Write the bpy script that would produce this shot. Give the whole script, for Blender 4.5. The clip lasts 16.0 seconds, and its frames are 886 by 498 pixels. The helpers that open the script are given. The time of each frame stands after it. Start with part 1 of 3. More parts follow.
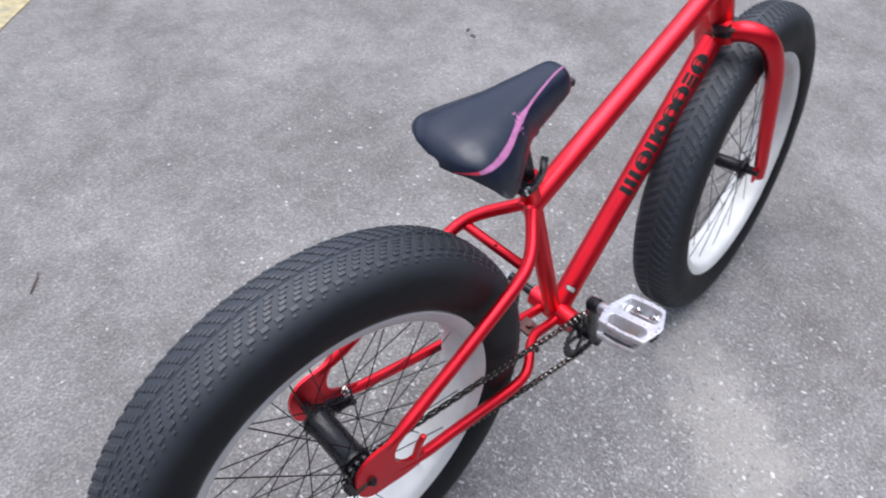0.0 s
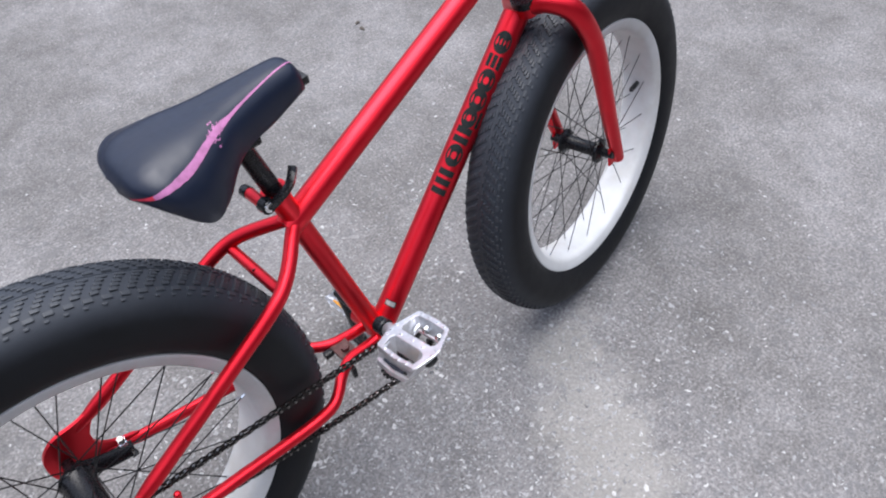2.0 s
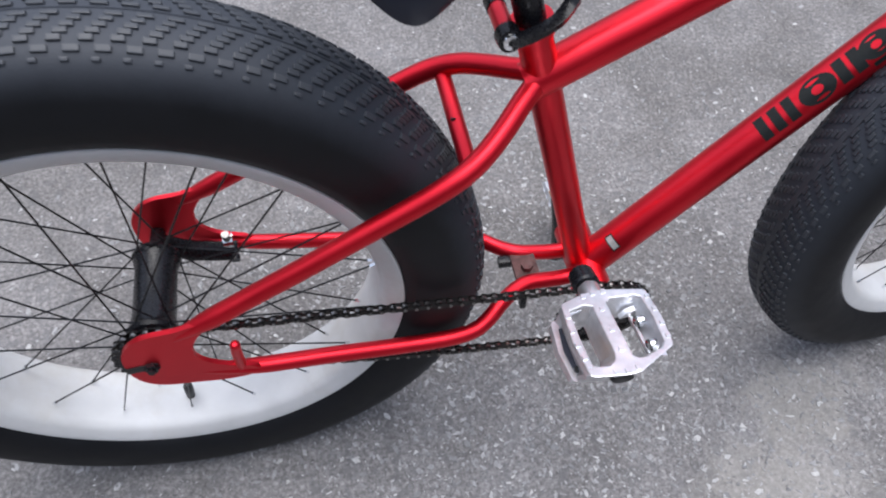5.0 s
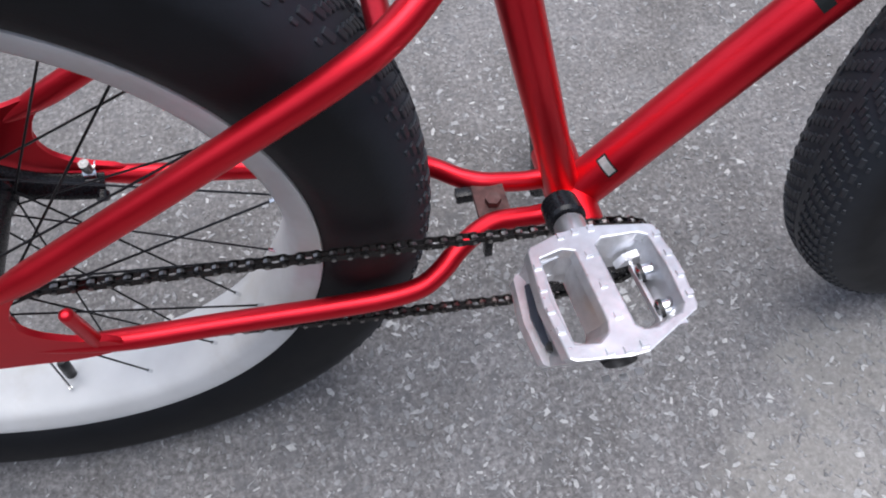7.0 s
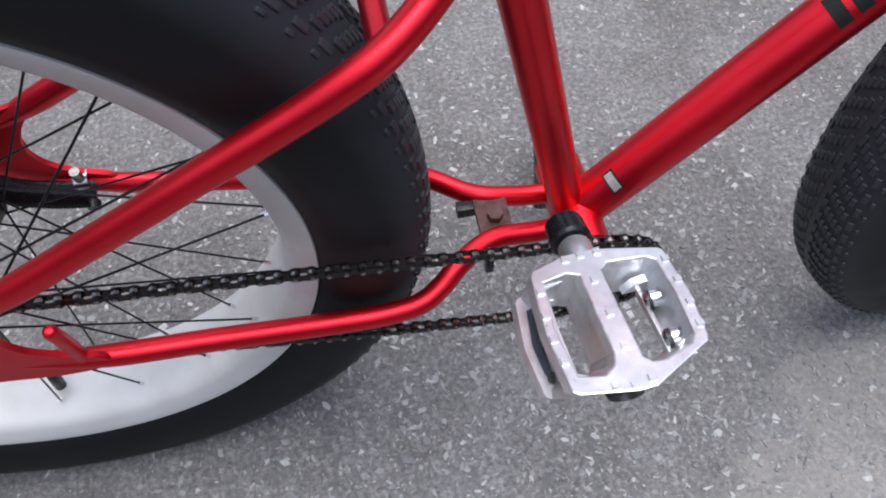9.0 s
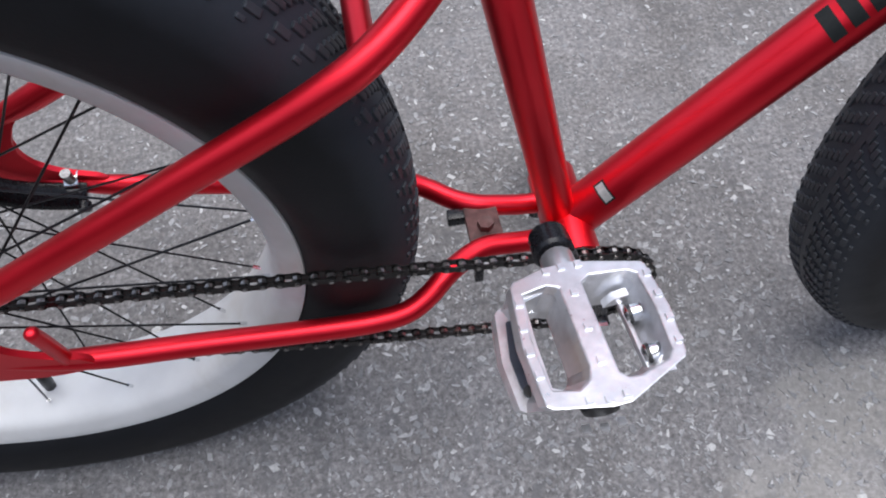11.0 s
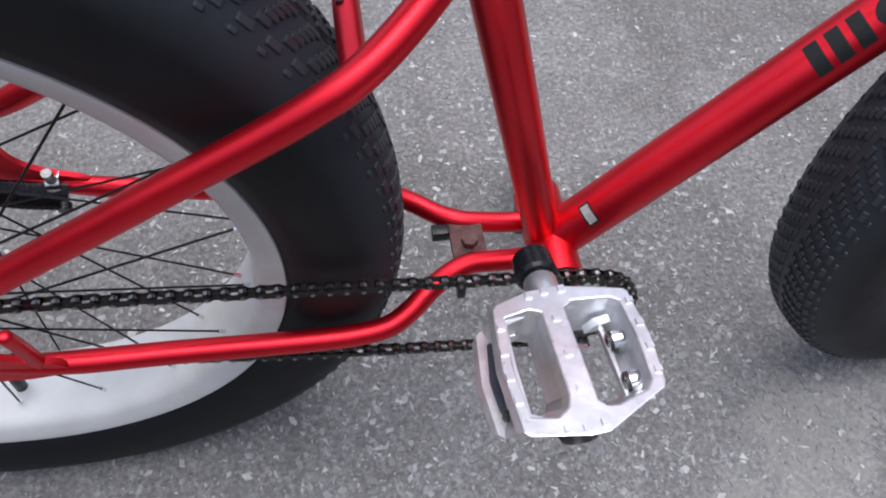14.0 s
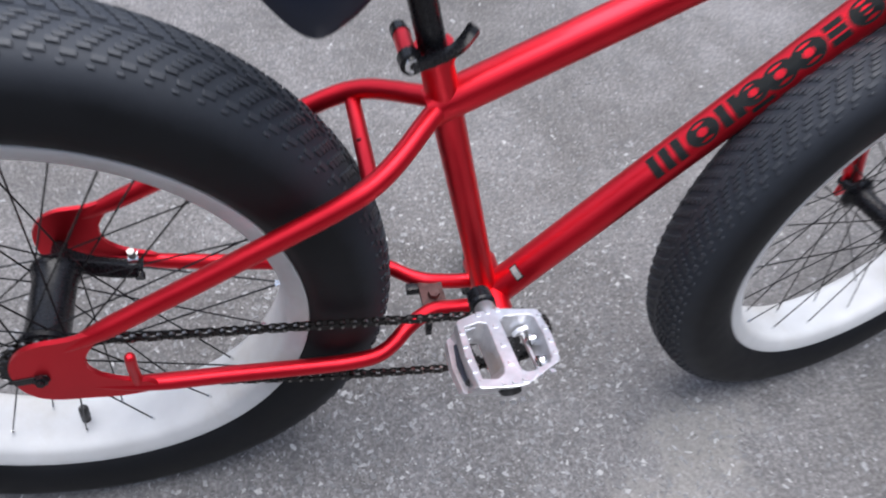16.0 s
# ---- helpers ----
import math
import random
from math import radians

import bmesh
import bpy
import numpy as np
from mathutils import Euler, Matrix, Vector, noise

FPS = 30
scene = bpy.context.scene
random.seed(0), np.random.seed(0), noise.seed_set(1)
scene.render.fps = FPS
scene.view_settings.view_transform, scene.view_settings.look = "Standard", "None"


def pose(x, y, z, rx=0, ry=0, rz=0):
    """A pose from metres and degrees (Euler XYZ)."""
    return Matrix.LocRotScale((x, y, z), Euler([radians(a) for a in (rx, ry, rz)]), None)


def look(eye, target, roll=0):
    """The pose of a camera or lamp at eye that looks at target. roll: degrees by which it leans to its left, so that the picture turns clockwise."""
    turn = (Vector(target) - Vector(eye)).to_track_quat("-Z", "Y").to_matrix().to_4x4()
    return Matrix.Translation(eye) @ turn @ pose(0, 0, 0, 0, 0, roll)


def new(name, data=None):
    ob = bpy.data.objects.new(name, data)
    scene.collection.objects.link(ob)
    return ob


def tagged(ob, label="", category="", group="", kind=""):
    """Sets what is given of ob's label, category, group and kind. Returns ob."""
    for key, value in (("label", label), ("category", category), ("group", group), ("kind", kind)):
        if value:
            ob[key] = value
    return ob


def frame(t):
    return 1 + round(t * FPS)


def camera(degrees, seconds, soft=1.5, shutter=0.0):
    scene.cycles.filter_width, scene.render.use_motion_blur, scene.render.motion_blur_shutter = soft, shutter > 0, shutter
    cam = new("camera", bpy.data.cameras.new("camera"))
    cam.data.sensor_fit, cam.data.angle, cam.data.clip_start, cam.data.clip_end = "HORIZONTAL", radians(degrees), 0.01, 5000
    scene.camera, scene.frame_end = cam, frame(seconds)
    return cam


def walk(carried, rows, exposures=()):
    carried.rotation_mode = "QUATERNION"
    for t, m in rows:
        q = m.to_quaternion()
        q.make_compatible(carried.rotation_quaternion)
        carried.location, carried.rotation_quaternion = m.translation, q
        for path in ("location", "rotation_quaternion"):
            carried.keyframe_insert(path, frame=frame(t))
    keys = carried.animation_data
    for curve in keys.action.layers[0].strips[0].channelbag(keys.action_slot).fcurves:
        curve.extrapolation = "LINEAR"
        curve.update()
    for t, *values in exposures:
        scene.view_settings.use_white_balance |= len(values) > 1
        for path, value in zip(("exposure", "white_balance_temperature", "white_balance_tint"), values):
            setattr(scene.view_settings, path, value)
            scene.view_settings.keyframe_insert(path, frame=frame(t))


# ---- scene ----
cam = camera(61.58, 16.0, soft=2.0, shutter=0.25)
ROWS = [
    (0.0, -0.2373, -0.5114, 1.4361, 41.857, -1.663, -40.963),
    (0.5, -0.2497, -0.5259, 1.4194, 40.876, -2.102, -46.891),
    (1.0, -0.1203, -0.5978, 1.4232, 42.241, -1.105, -43.905),
    (1.5, 0.0281, -0.6935, 1.385, 42.096, 1.652, -41.727),
    (2.0, 0.1225, -0.6736, 1.3563, 41.171, 2.563, -43.504),
    (2.5, 0.2032, -0.589, 1.3605, 38.552, 0.833, -44.218),
    (3.0, 0.2241, -0.5259, 1.3097, 36.511, 0.09, -34.765),
    (3.5, 0.2684, -0.553, 1.2634, 34.293, 2.255, -21.036),
    (4.0, 0.3324, -0.5917, 1.2571, 36.666, 4.783, -12.423),
    (4.5, 0.208, -0.5487, 1.2523, 35.616, -0.971, -14.311),
    (5.0, 0.2606, -0.4412, 1.1078, 30.806, -0.253, -10.946),
    (7.5, 0.3375, -0.3498, 0.8963, 26.98, 0.211, -11.968),
    (8.0, 0.3387, -0.3428, 0.892, 27.117, 0.147, -11.659),
    (8.5, 0.3393, -0.3356, 0.8897, 27.149, -0.054, -11.336),
    (11.0, 0.3587, -0.3344, 0.8864, 27.641, 0.009, -9.835),
    (11.5, 0.3614, -0.3339, 0.8895, 27.63, -0.377, -9.456),
    (12.0, 0.3619, -0.3346, 0.8917, 27.858, -0.841, -9.139),
    (12.5, 0.3584, -0.3327, 0.8889, 28.152, -1.477, -8.858),
    (13.0, 0.3568, -0.3284, 0.8899, 28.042, -1.949, -8.799),
    (13.5, 0.358, -0.3279, 0.8905, 28.11, -2.193, -8.616),
    (14.0, 0.3583, -0.3267, 0.8892, 28.122, -2.269, -8.545),
    (14.5, 0.358, -0.3274, 0.886, 27.972, -2.288, -8.548),
    (15.0, 0.3557, -0.3256, 0.8836, 27.524, -2.433, -8.558),
    (15.5, 0.3433, -0.3439, 0.8975, 29.559, -3.017, -9.153),
    (16.0, 0.2851, -0.4894, 1.1055, 35.24, -5.444, -12.099),
]
walk(cam, [(t, pose(x, y, z, rx, ry, rz)) for t, x, y, z, rx, ry, rz in ROWS],
     exposures=[(0.0, 1.18), (2.5, 1.15), (4.0, 1.06), (5.0, 1.00), (7.5, 0.88), (15.0, 0.87), (15.5, 0.86), (16.0, 1.02)])

# ---- light: a high, thin overcast ----
world = bpy.data.worlds.new("overcast_sky")
scene.world = world
world.use_nodes = True
wn = world.node_tree
sky = wn.nodes.new("ShaderNodeTexSky")
sky.sky_type = "NISHITA"
sky.sun_disc = False
sky.sun_elevation, sky.sun_rotation = radians(72), radians(4)
sky.air_density, sky.dust_density, sky.ozone_density = 1.0, 6.0, 1.0
haze = wn.nodes.new("ShaderNodeMixRGB")
haze.inputs["Fac"].default_value = 0.75
haze.inputs["Color2"].default_value = (8.1, 9.2, 12.0, 1)
wn.links.new(sky.outputs["Color"], haze.inputs["Color1"])
wn.links.new(haze.outputs["Color"], wn.nodes["Background"].inputs["Color"])
wn.nodes["Background"].inputs["Strength"].default_value = 0.064
sun_data = bpy.data.lights.new("sun", "SUN")
sun_data.energy, sun_data.angle, sun_data.color = 2.15, radians(58), (1.0, 0.985, 0.992)
sun = new("sun", sun_data)
sun.matrix_world = look((0.40, 0.60, 5.0), (0.4, 0, 0))


# ---- materials ----
def nodes_of(name, rough=0.5, metal=0.0, base=(0.5, 0.5, 0.5), spec=0.5):
    m = bpy.data.materials.new(name)
    m.use_nodes = True
    b = m.node_tree.nodes["Principled BSDF"]
    b.inputs["Base Color"].default_value = (*base, 1)
    b.inputs["Roughness"].default_value = rough
    b.inputs["Metallic"].default_value = metal
    b.inputs["Specular IOR Level"].default_value = spec
    return m, m.node_tree, b


def tex(nt, scale, detail=4.0, rough=0.55, kind="ShaderNodeTexNoise", coord="Object"):
    c = nt.nodes.new("ShaderNodeTexCoord")
    n = nt.nodes.new(kind)
    n.inputs["Scale"].default_value = scale
    if kind == "ShaderNodeTexNoise":
        n.inputs["Detail"].default_value = detail
        n.inputs["Roughness"].default_value = rough
    nt.links.new(c.outputs[coord], n.inputs["Vector"])
    return n


def ramp(nt, socket, stops):
    r = nt.nodes.new("ShaderNodeValToRGB")
    el = r.color_ramp.elements
    while len(el) < len(stops):
        el.new(0.5)
    for e, (p, c) in zip(el, stops):
        e.position, e.color = p, (*c, 1) if len(c) == 3 else c
    nt.links.new(socket, r.inputs["Fac"])
    return r.outputs["Color"]


def grey(v):
    return (v, v, v)


def mix(nt, fac, a, b, mode="MIX"):
    m = nt.nodes.new("ShaderNodeMixRGB")
    m.blend_type = mode
    for key, val in (("Fac", fac), ("Color1", a), ("Color2", b)):
        if hasattr(val, "is_linked"):
            nt.links.new(val, m.inputs[key])
        elif key == "Fac":
            m.inputs[key].default_value = val
        else:
            m.inputs[key].default_value = (*val, 1)
    return m.outputs["Color"]


def bump(nt, b, socket, strength, distance):
    n = nt.nodes.new("ShaderNodeBump")
    n.inputs["Strength"].default_value = strength
    n.inputs["Distance"].default_value = distance
    nt.links.new(socket, n.inputs["Height"])
    nt.links.new(n.outputs["Normal"], b.inputs["Normal"])


def mat_simple(name, base, rough, metal=0.0, vary=0.25, scale=60, bump_d=0.0, dirt=None, spec=0.5):
    m, nt, b = nodes_of(name, rough, metal, base, spec)
    n1, n2 = tex(nt, scale), tex(nt, scale * 7, 2)
    lo = tuple(c * (1 - vary) for c in base)
    hi = tuple(min(1, c * (1 + vary * 0.6)) for c in base)
    col = ramp(nt, n1.outputs["Fac"], [(0.3, lo), (0.7, hi)])
    if dirt:
        n3 = tex(nt, scale * 0.35, 6, 0.7)
        col = mix(nt, ramp(nt, n3.outputs["Fac"], [(0.52, grey(0)), (0.72, grey(0.7))]), col, dirt)
    nt.links.new(col, b.inputs["Base Color"])
    r = ramp(nt, n2.outputs["Fac"], [(0.25, grey(max(0, rough - 0.09))), (0.75, grey(min(1, rough + 0.09)))])
    nt.links.new(r, b.inputs["Roughness"])
    if bump_d:
        bump(nt, b, n2.outputs["Fac"], 0.5, bump_d)
    return m


def mat_red():
    m, nt, b = nodes_of("red_metallic_paint", 0.40, 0.92, (0.65, 0.011, 0.022), 0.45)
    n1, n2, n3 = tex(nt, 14, 5), tex(nt, 900, 1), tex(nt, 55, 8, 0.75)
    col = ramp(nt, n1.outputs["Fac"], [(0.3, (0.68, 0.008, 0.023)), (0.7, (0.77, 0.013, 0.029))])
    chips = ramp(nt, n3.outputs["Fac"], [(0.715, grey(0)), (0.735, grey(1))])
    col = mix(nt, chips, col, (0.35, 0.20, 0.17))
    nt.links.new(col, b.inputs["Base Color"])
    r = ramp(nt, n1.outputs["Fac"], [(0.3, grey(0.38)), (0.7, grey(0.44))])
    nt.links.new(r, b.inputs["Roughness"])
    b.inputs["Coat Weight"].default_value = 0.32
    b.inputs["Coat Roughness"].default_value = 0.30
    bump(nt, b, n2.outputs["Fac"], 0.02, 0.0002)
    return m


def mat_rubber(name, lo, hi, dusty, rough, spec):
    m, nt, b = nodes_of(name, rough, 0, lo, spec)
    n1, n2, n3 = tex(nt, 18, 6, 0.65), tex(nt, 420, 3), tex(nt, 5, 4)
    col = ramp(nt, n1.outputs["Fac"], [(0.3, lo), (0.75, hi)])
    dust = ramp(nt, n3.outputs["Fac"], [(0.45, grey(0)), (0.75, grey(0.45))])
    col = mix(nt, dust, col, dusty)
    nt.links.new(col, b.inputs["Base Color"])
    r = ramp(nt, n1.outputs["Fac"], [(0.3, grey(rough - 0.07)), (0.7, grey(rough + 0.07))])
    nt.links.new(r, b.inputs["Roughness"])
    bump(nt, b, n2.outputs["Fac"], 0.25, 0.0006)
    return m


def mat_tyre():
    m = mat_rubber("tyre_rubber", (0.0034, 0.0040, 0.0054), (0.0070, 0.0080, 0.0105), (0.011, 0.012, 0.014), 0.58, 0.28)
    nt = m.node_tree
    b = nt.nodes["Principled BSDF"]
    old = b.inputs["Base Color"].links[0].from_socket
    c = nt.nodes.new("ShaderNodeTexCoord")
    flat = nt.nodes.new("ShaderNodeVectorMath")
    flat.operation = "MULTIPLY"
    flat.inputs[1].default_value = (1, 0, 1)
    nt.links.new(c.outputs["Object"], flat.inputs[0])
    ln = nt.nodes.new("ShaderNodeVectorMath")
    ln.operation = "LENGTH"
    nt.links.new(flat.outputs["Vector"], ln.inputs[0])
    # paler crown: worn dust, with the blue-grey sky sheen put into its colour
    rag = tex(nt, 40, 5, 0.7)
    add = nt.nodes.new("ShaderNodeMath")
    add.operation = "MULTIPLY_ADD"
    nt.links.new(rag.outputs["Fac"], add.inputs[0])
    add.inputs[1].default_value = 0.014
    nt.links.new(ln.outputs["Value"], add.inputs[2])
    worn = ramp(nt, add.outputs["Value"], [(0.338, grey(0)), (0.372, grey(1))])
    nt.links.new(mix(nt, worn, old, (0.032, 0.037, 0.047)), b.inputs["Base Color"])
    return m


def mat_asphalt():
    m, nt, b = nodes_of("asphalt", 0.85, 0, (0.12, 0.12, 0.125))
    n_big, n_mid = tex(nt, 1.6, 5, 0.6), tex(nt, 9, 6, 0.65)
    n_fine = tex(nt, 150, 5, 0.72)
    vor = tex(nt, 105, kind="ShaderNodeTexVoronoi")
    vor2 = tex(nt, 75, kind="ShaderNodeTexVoronoi")
    col = ramp(nt, n_fine.outputs["Fac"], [(0.3, (0.064, 0.061, 0.062)), (0.52, (0.160, 0.154, 0.155)), (0.75, (0.31, 0.302, 0.302))])
    # each voronoi cell is a bit of aggregate; some are pale
    sep = nt.nodes.new("ShaderNodeSeparateColor")
    nt.links.new(vor.outputs["Color"], sep.inputs["Color"])
    pale = ramp(nt, sep.outputs["Red"], [(0.72, grey(0)), (0.95, grey(0.36))])
    core = ramp(nt, vor.outputs["Distance"], [(0.25, grey(1)), (0.5, grey(0))])
    col = mix(nt, mix(nt, 1.0, pale, core, "MULTIPLY"), col, (0.37, 0.362, 0.362))
    sep2 = nt.nodes.new("ShaderNodeSeparateColor")
    nt.links.new(vor2.outputs["Color"], sep2.inputs["Color"])
    dark = ramp(nt, sep2.outputs["Green"], [(0.6, grey(0)), (1.0, grey(0.55))])
    col = mix(nt, dark, col, (0.105, 0.105, 0.11))
    blot = ramp(nt, n_big.outputs["Fac"], [(0.35, (0.74, 0.73, 0.715)), (0.65, grey(1.18))])
    col = mix(nt, 1.0, col, blot, "MULTIPLY")
    blot2 = ramp(nt, n_mid.outputs["Fac"], [(0.3, (0.78, 0.77, 0.755)), (0.7, grey(1.16))])
    col = mix(nt, 1.0, col, blot2, "MULTIPLY")
    # a worn, chalky stain of two ragged lobes
    c = nt.nodes.new("ShaderNodeTexCoord")
    n_w = tex(nt, 11, 6, 0.7)
    sub = nt.nodes.new("ShaderNodeVectorMath")
    sub.operation = "SUBTRACT"
    nt.links.new(n_w.outputs["Color"], sub.inputs[0])
    sub.inputs[1].default_value = (0.5, 0.5, 0.5)
    mad = nt.nodes.new("ShaderNodeVectorMath")
    mad.operation = "MULTIPLY_ADD"
    nt.links.new(sub.outputs["Vector"], mad.inputs[0])
    mad.inputs[1].default_value = (0.24, 0.24, 0.0)
    nt.links.new(c.outputs["Object"], mad.inputs[2])
    lobes = []
    for place, turn_by, half_len, half_wide in (((0.745, -0.395, 0), 52, 0.29, 0.130), ((0.88, -0.175, 0), 15, 0.125, 0.075)):
        mp = nt.nodes.new("ShaderNodeMapping")
        mp.vector_type = "TEXTURE"
        mp.inputs["Location"].default_value = place
        mp.inputs["Rotation"].default_value = (0, 0, radians(turn_by))
        mp.inputs["Scale"].default_value = (half_len, half_wide, 1)
        nt.links.new(mad.outputs["Vector"], mp.inputs["Vector"])
        ln = nt.nodes.new("ShaderNodeVectorMath")
        ln.operation = "LENGTH"
        nt.links.new(mp.outputs["Vector"], ln.inputs[0])
        lobes.append(ln.outputs["Value"])
    near = nt.nodes.new("ShaderNodeMath")
    near.operation = "MINIMUM"
    nt.links.new(lobes[0], near.inputs[0])
    nt.links.new(lobes[1], near.inputs[1])
    stain = ramp(nt, near.outputs["Value"], [(0.60, grey(0.42)), (1.0, grey(0))])
    col = mix(nt, stain, col, (0.315, 0.300, 0.272))
    nt.links.new(col, b.inputs["Base Color"])
    h = mix(nt, 0.5, n_fine.outputs["Fac"], vor.outputs["Distance"])
    bump(nt, b, h, 0.42, 0.004)
    return m


def mat_chip():
    m, nt, b = nodes_of("pale_aggregate", 0.6, 0, (0.4, 0.4, 0.4))
    g = nt.nodes.new("ShaderNodeNewGeometry")
    col = ramp(nt, g.outputs["Random Per Island"], [(0.0, (0.15, 0.15, 0.155)), (0.45, (0.235, 0.235, 0.238)), (0.8, (0.300, 0.300, 0.302)), (1.0, (0.46, 0.455, 0.445))])
    n = tex(nt, 300, 3)
    col = mix(nt, 1.0, col, ramp(nt, n.outputs["Fac"], [(0.3, grey(0.75)), (0.7, grey(1.1))]), "MULTIPLY")
    nt.links.new(col, b.inputs["Base Color"])
    return m


RED = mat_red()
RUBBER = mat_tyre()
TREAD = mat_rubber("worn_dusty_tread", (0.021, 0.025, 0.032), (0.034, 0.039, 0.048), (0.044, 0.047, 0.053), 0.50, 0.5)
ASPHALT = mat_asphalt()
CHIP = mat_chip()
RIM_WHITE = mat_simple("white_rim_paint", (0.63, 0.632, 0.63), 0.45, 0, 0.10, 14, 0, (0.50, 0.475, 0.43))
BLACK = mat_simple("black_satin_metal", (0.008, 0.008, 0.010), 0.27, 0.0, 0.3, 50, 0.0002, None, 0.3)
SPOKE = mat_simple("black_spoke", (0.016, 0.016, 0.018), 0.35, 0.6, 0.2, 90)
CHROME = mat_simple("chrome", (0.75, 0.76, 0.77), 0.16, 1.0, 0.08, 120)
ALLOY = mat_simple("cast_alloy", (0.76, 0.765, 0.79), 0.36, 0.9, 0.20, 45, 0.00012, (0.44, 0.44, 0.45))
VINYL = mat_simple("black_vinyl", (0.006, 0.010, 0.024), 0.38, 0, 0.12, 12, 0.0, None, 0.46)
PINK = mat_simple("faded_pink_print", (0.40, 0.14, 0.30), 0.45, 0, 0.25, 120)
STRIPE_RED = mat_simple("red_print", (0.50, 0.03, 0.06), 0.45, 0, 0.2, 120)
DECAL = mat_simple("dark_decal", (0.010, 0.012, 0.012), 0.55, 0, 0.3, 200, 0, None, 0.25)
STICKER = mat_simple("silver_sticker", (0.42, 0.43, 0.42), 0.4, 0.3, 0.2, 200)
CHAIN = mat_simple("dark_oiled_steel", (0.030, 0.028, 0.027), 0.32, 0.85, 0.4, 400)
PIN = mat_simple("bright_pin_steel", (0.30, 0.29, 0.28), 0.3, 1.0, 0.3, 400)
PLASTIC = mat_simple("black_plastic", (0.010, 0.010, 0.011), 0.45, 0, 0.25, 90)
POCKET_SHADE = mat_simple("pocket_shade", (0.026, 0.031, 0.045), 0.4, 0, 0.3, 90)
AMBER = mat_simple("amber_reflector", (0.50, 0.22, 0.03), 0.25, 0, 0.15, 300)
RUST = mat_simple("rusty_plate", (0.13, 0.060, 0.055), 0.7, 0.4, 0.5, 90, 0.0006, (0.16, 0.11, 0.10))


# ---- mesh tools ----
def part(name, bm, material, parent, label="", smooth=True):
    me = bpy.data.meshes.new(name)
    bmesh.ops.recalc_face_normals(bm, faces=bm.faces)
    bm.to_mesh(me)
    bm.free()
    for mt in material if isinstance(material, (list, tuple)) else (material,):
        me.materials.append(mt)
    if smooth:
        me.shade_smooth()
        me.set_sharp_from_angle(angle=radians(40))
    ob = new(name, me)
    ob.parent = parent
    return tagged(ob, label)


def glide(pts, steps=8):
    """A Catmull-Rom line through points."""
    p = [Vector(v) for v in pts]
    p = [2 * p[0] - p[1], *p, 2 * p[-1] - p[-2]]
    out = []
    for i in range(1, len(p) - 2):
        for k in range(steps):
            t = k / steps
            a, b, c, d = p[i - 1 : i + 3]
            out.append(0.5 * (2 * b + (c - a) * t + (2 * a - 5 * b + 4 * c - d) * t * t + (3 * b - a - 3 * c + d) * t**3))
    return out + [p[-2]]


def sweep(bm, pts, radius, n=18, mat=0, flat=1.0):
    """A capped tube along points; radius: one number, or one for each point."""
    rad = radius if isinstance(radius, (list, tuple)) else [radius] * len(pts)
    pts = [Vector(v) for v in pts]
    tang = [(pts[min(i + 1, len(pts) - 1)] - pts[max(i - 1, 0)]).normalized() for i in range(len(pts))]
    side = tang[0].orthogonal().normalized()
    rings = []
    for p, t, r in zip(pts, tang, rad):
        side = (side - t * side.dot(t)).normalized()
        up = t.cross(side)
        rings.append([bm.verts.new(p + r * (math.cos(a) * side + flat * math.sin(a) * up)) for a in (2 * math.pi * k / n for k in range(n))])
    for a, b in zip(rings, rings[1:]):
        for k in range(n):
            bm.faces.new((a[k], a[(k + 1) % n], b[(k + 1) % n], b[k])).material_index = mat
    for ring in (rings[0], rings[-1]):
        bm.faces.new(ring).material_index = mat
    return bm


def spin(bm, profile, n=48, mat=0, closed=False):
    """A body of revolution about the y axis; profile: (y, r)."""
    rings = [[bm.verts.new((r * math.cos(a), y, r * math.sin(a))) for a in (2 * math.pi * k / n for k in range(n))] for y, r in profile]
    pairs = list(zip(rings, rings[1:])) + ([(rings[-1], rings[0])] if closed else [])
    for a, b in pairs:
        for k in range(n):
            bm.faces.new((a[k], a[(k + 1) % n], b[(k + 1) % n], b[k])).material_index = mat
    if not closed:
        for ring in (rings[0], rings[-1]):
            bm.faces.new(ring).material_index = mat
    return bm


def block(bm, size, m=None, bevel=0.0, mat=0):
    made = bmesh.ops.create_cube(bm, size=1.0, matrix=(m or Matrix()) @ Matrix.Diagonal((*size, 1)))["verts"]
    for f in {f for v in made for f in v.link_faces}:
        f.material_index = mat
    if bevel:
        edges = list({e for v in made for e in v.link_edges})
        bmesh.ops.bevel(bm, geom=edges, offset=bevel, segments=2, affect="EDGES", profile=0.6)
    return bm


def slab(bm, outline, y0, y1, mat=0):
    """A plate with an outline in x and z, between two y."""
    a = [bm.verts.new((x, y0, z)) for x, z in outline]
    b = [bm.verts.new((x, y1, z)) for x, z in outline]
    n = len(outline)
    bm.faces.new(a).material_index = mat
    bm.faces.new(b[::-1]).material_index = mat
    for k in range(n):
        bm.faces.new((a[k], a[(k + 1) % n], b[(k + 1) % n], b[k])).material_index = mat
    return bm


def B():
    return bmesh.new()


# ---- ground ----
bm = B()
bmesh.ops.create_grid(bm, x_segments=40, y_segments=40, size=150)
ground = part("ground", bm, ASPHALT, None, "weathered grey asphalt with pale stone aggregate", smooth=False)
tagged(ground, category="ground", kind="structure")

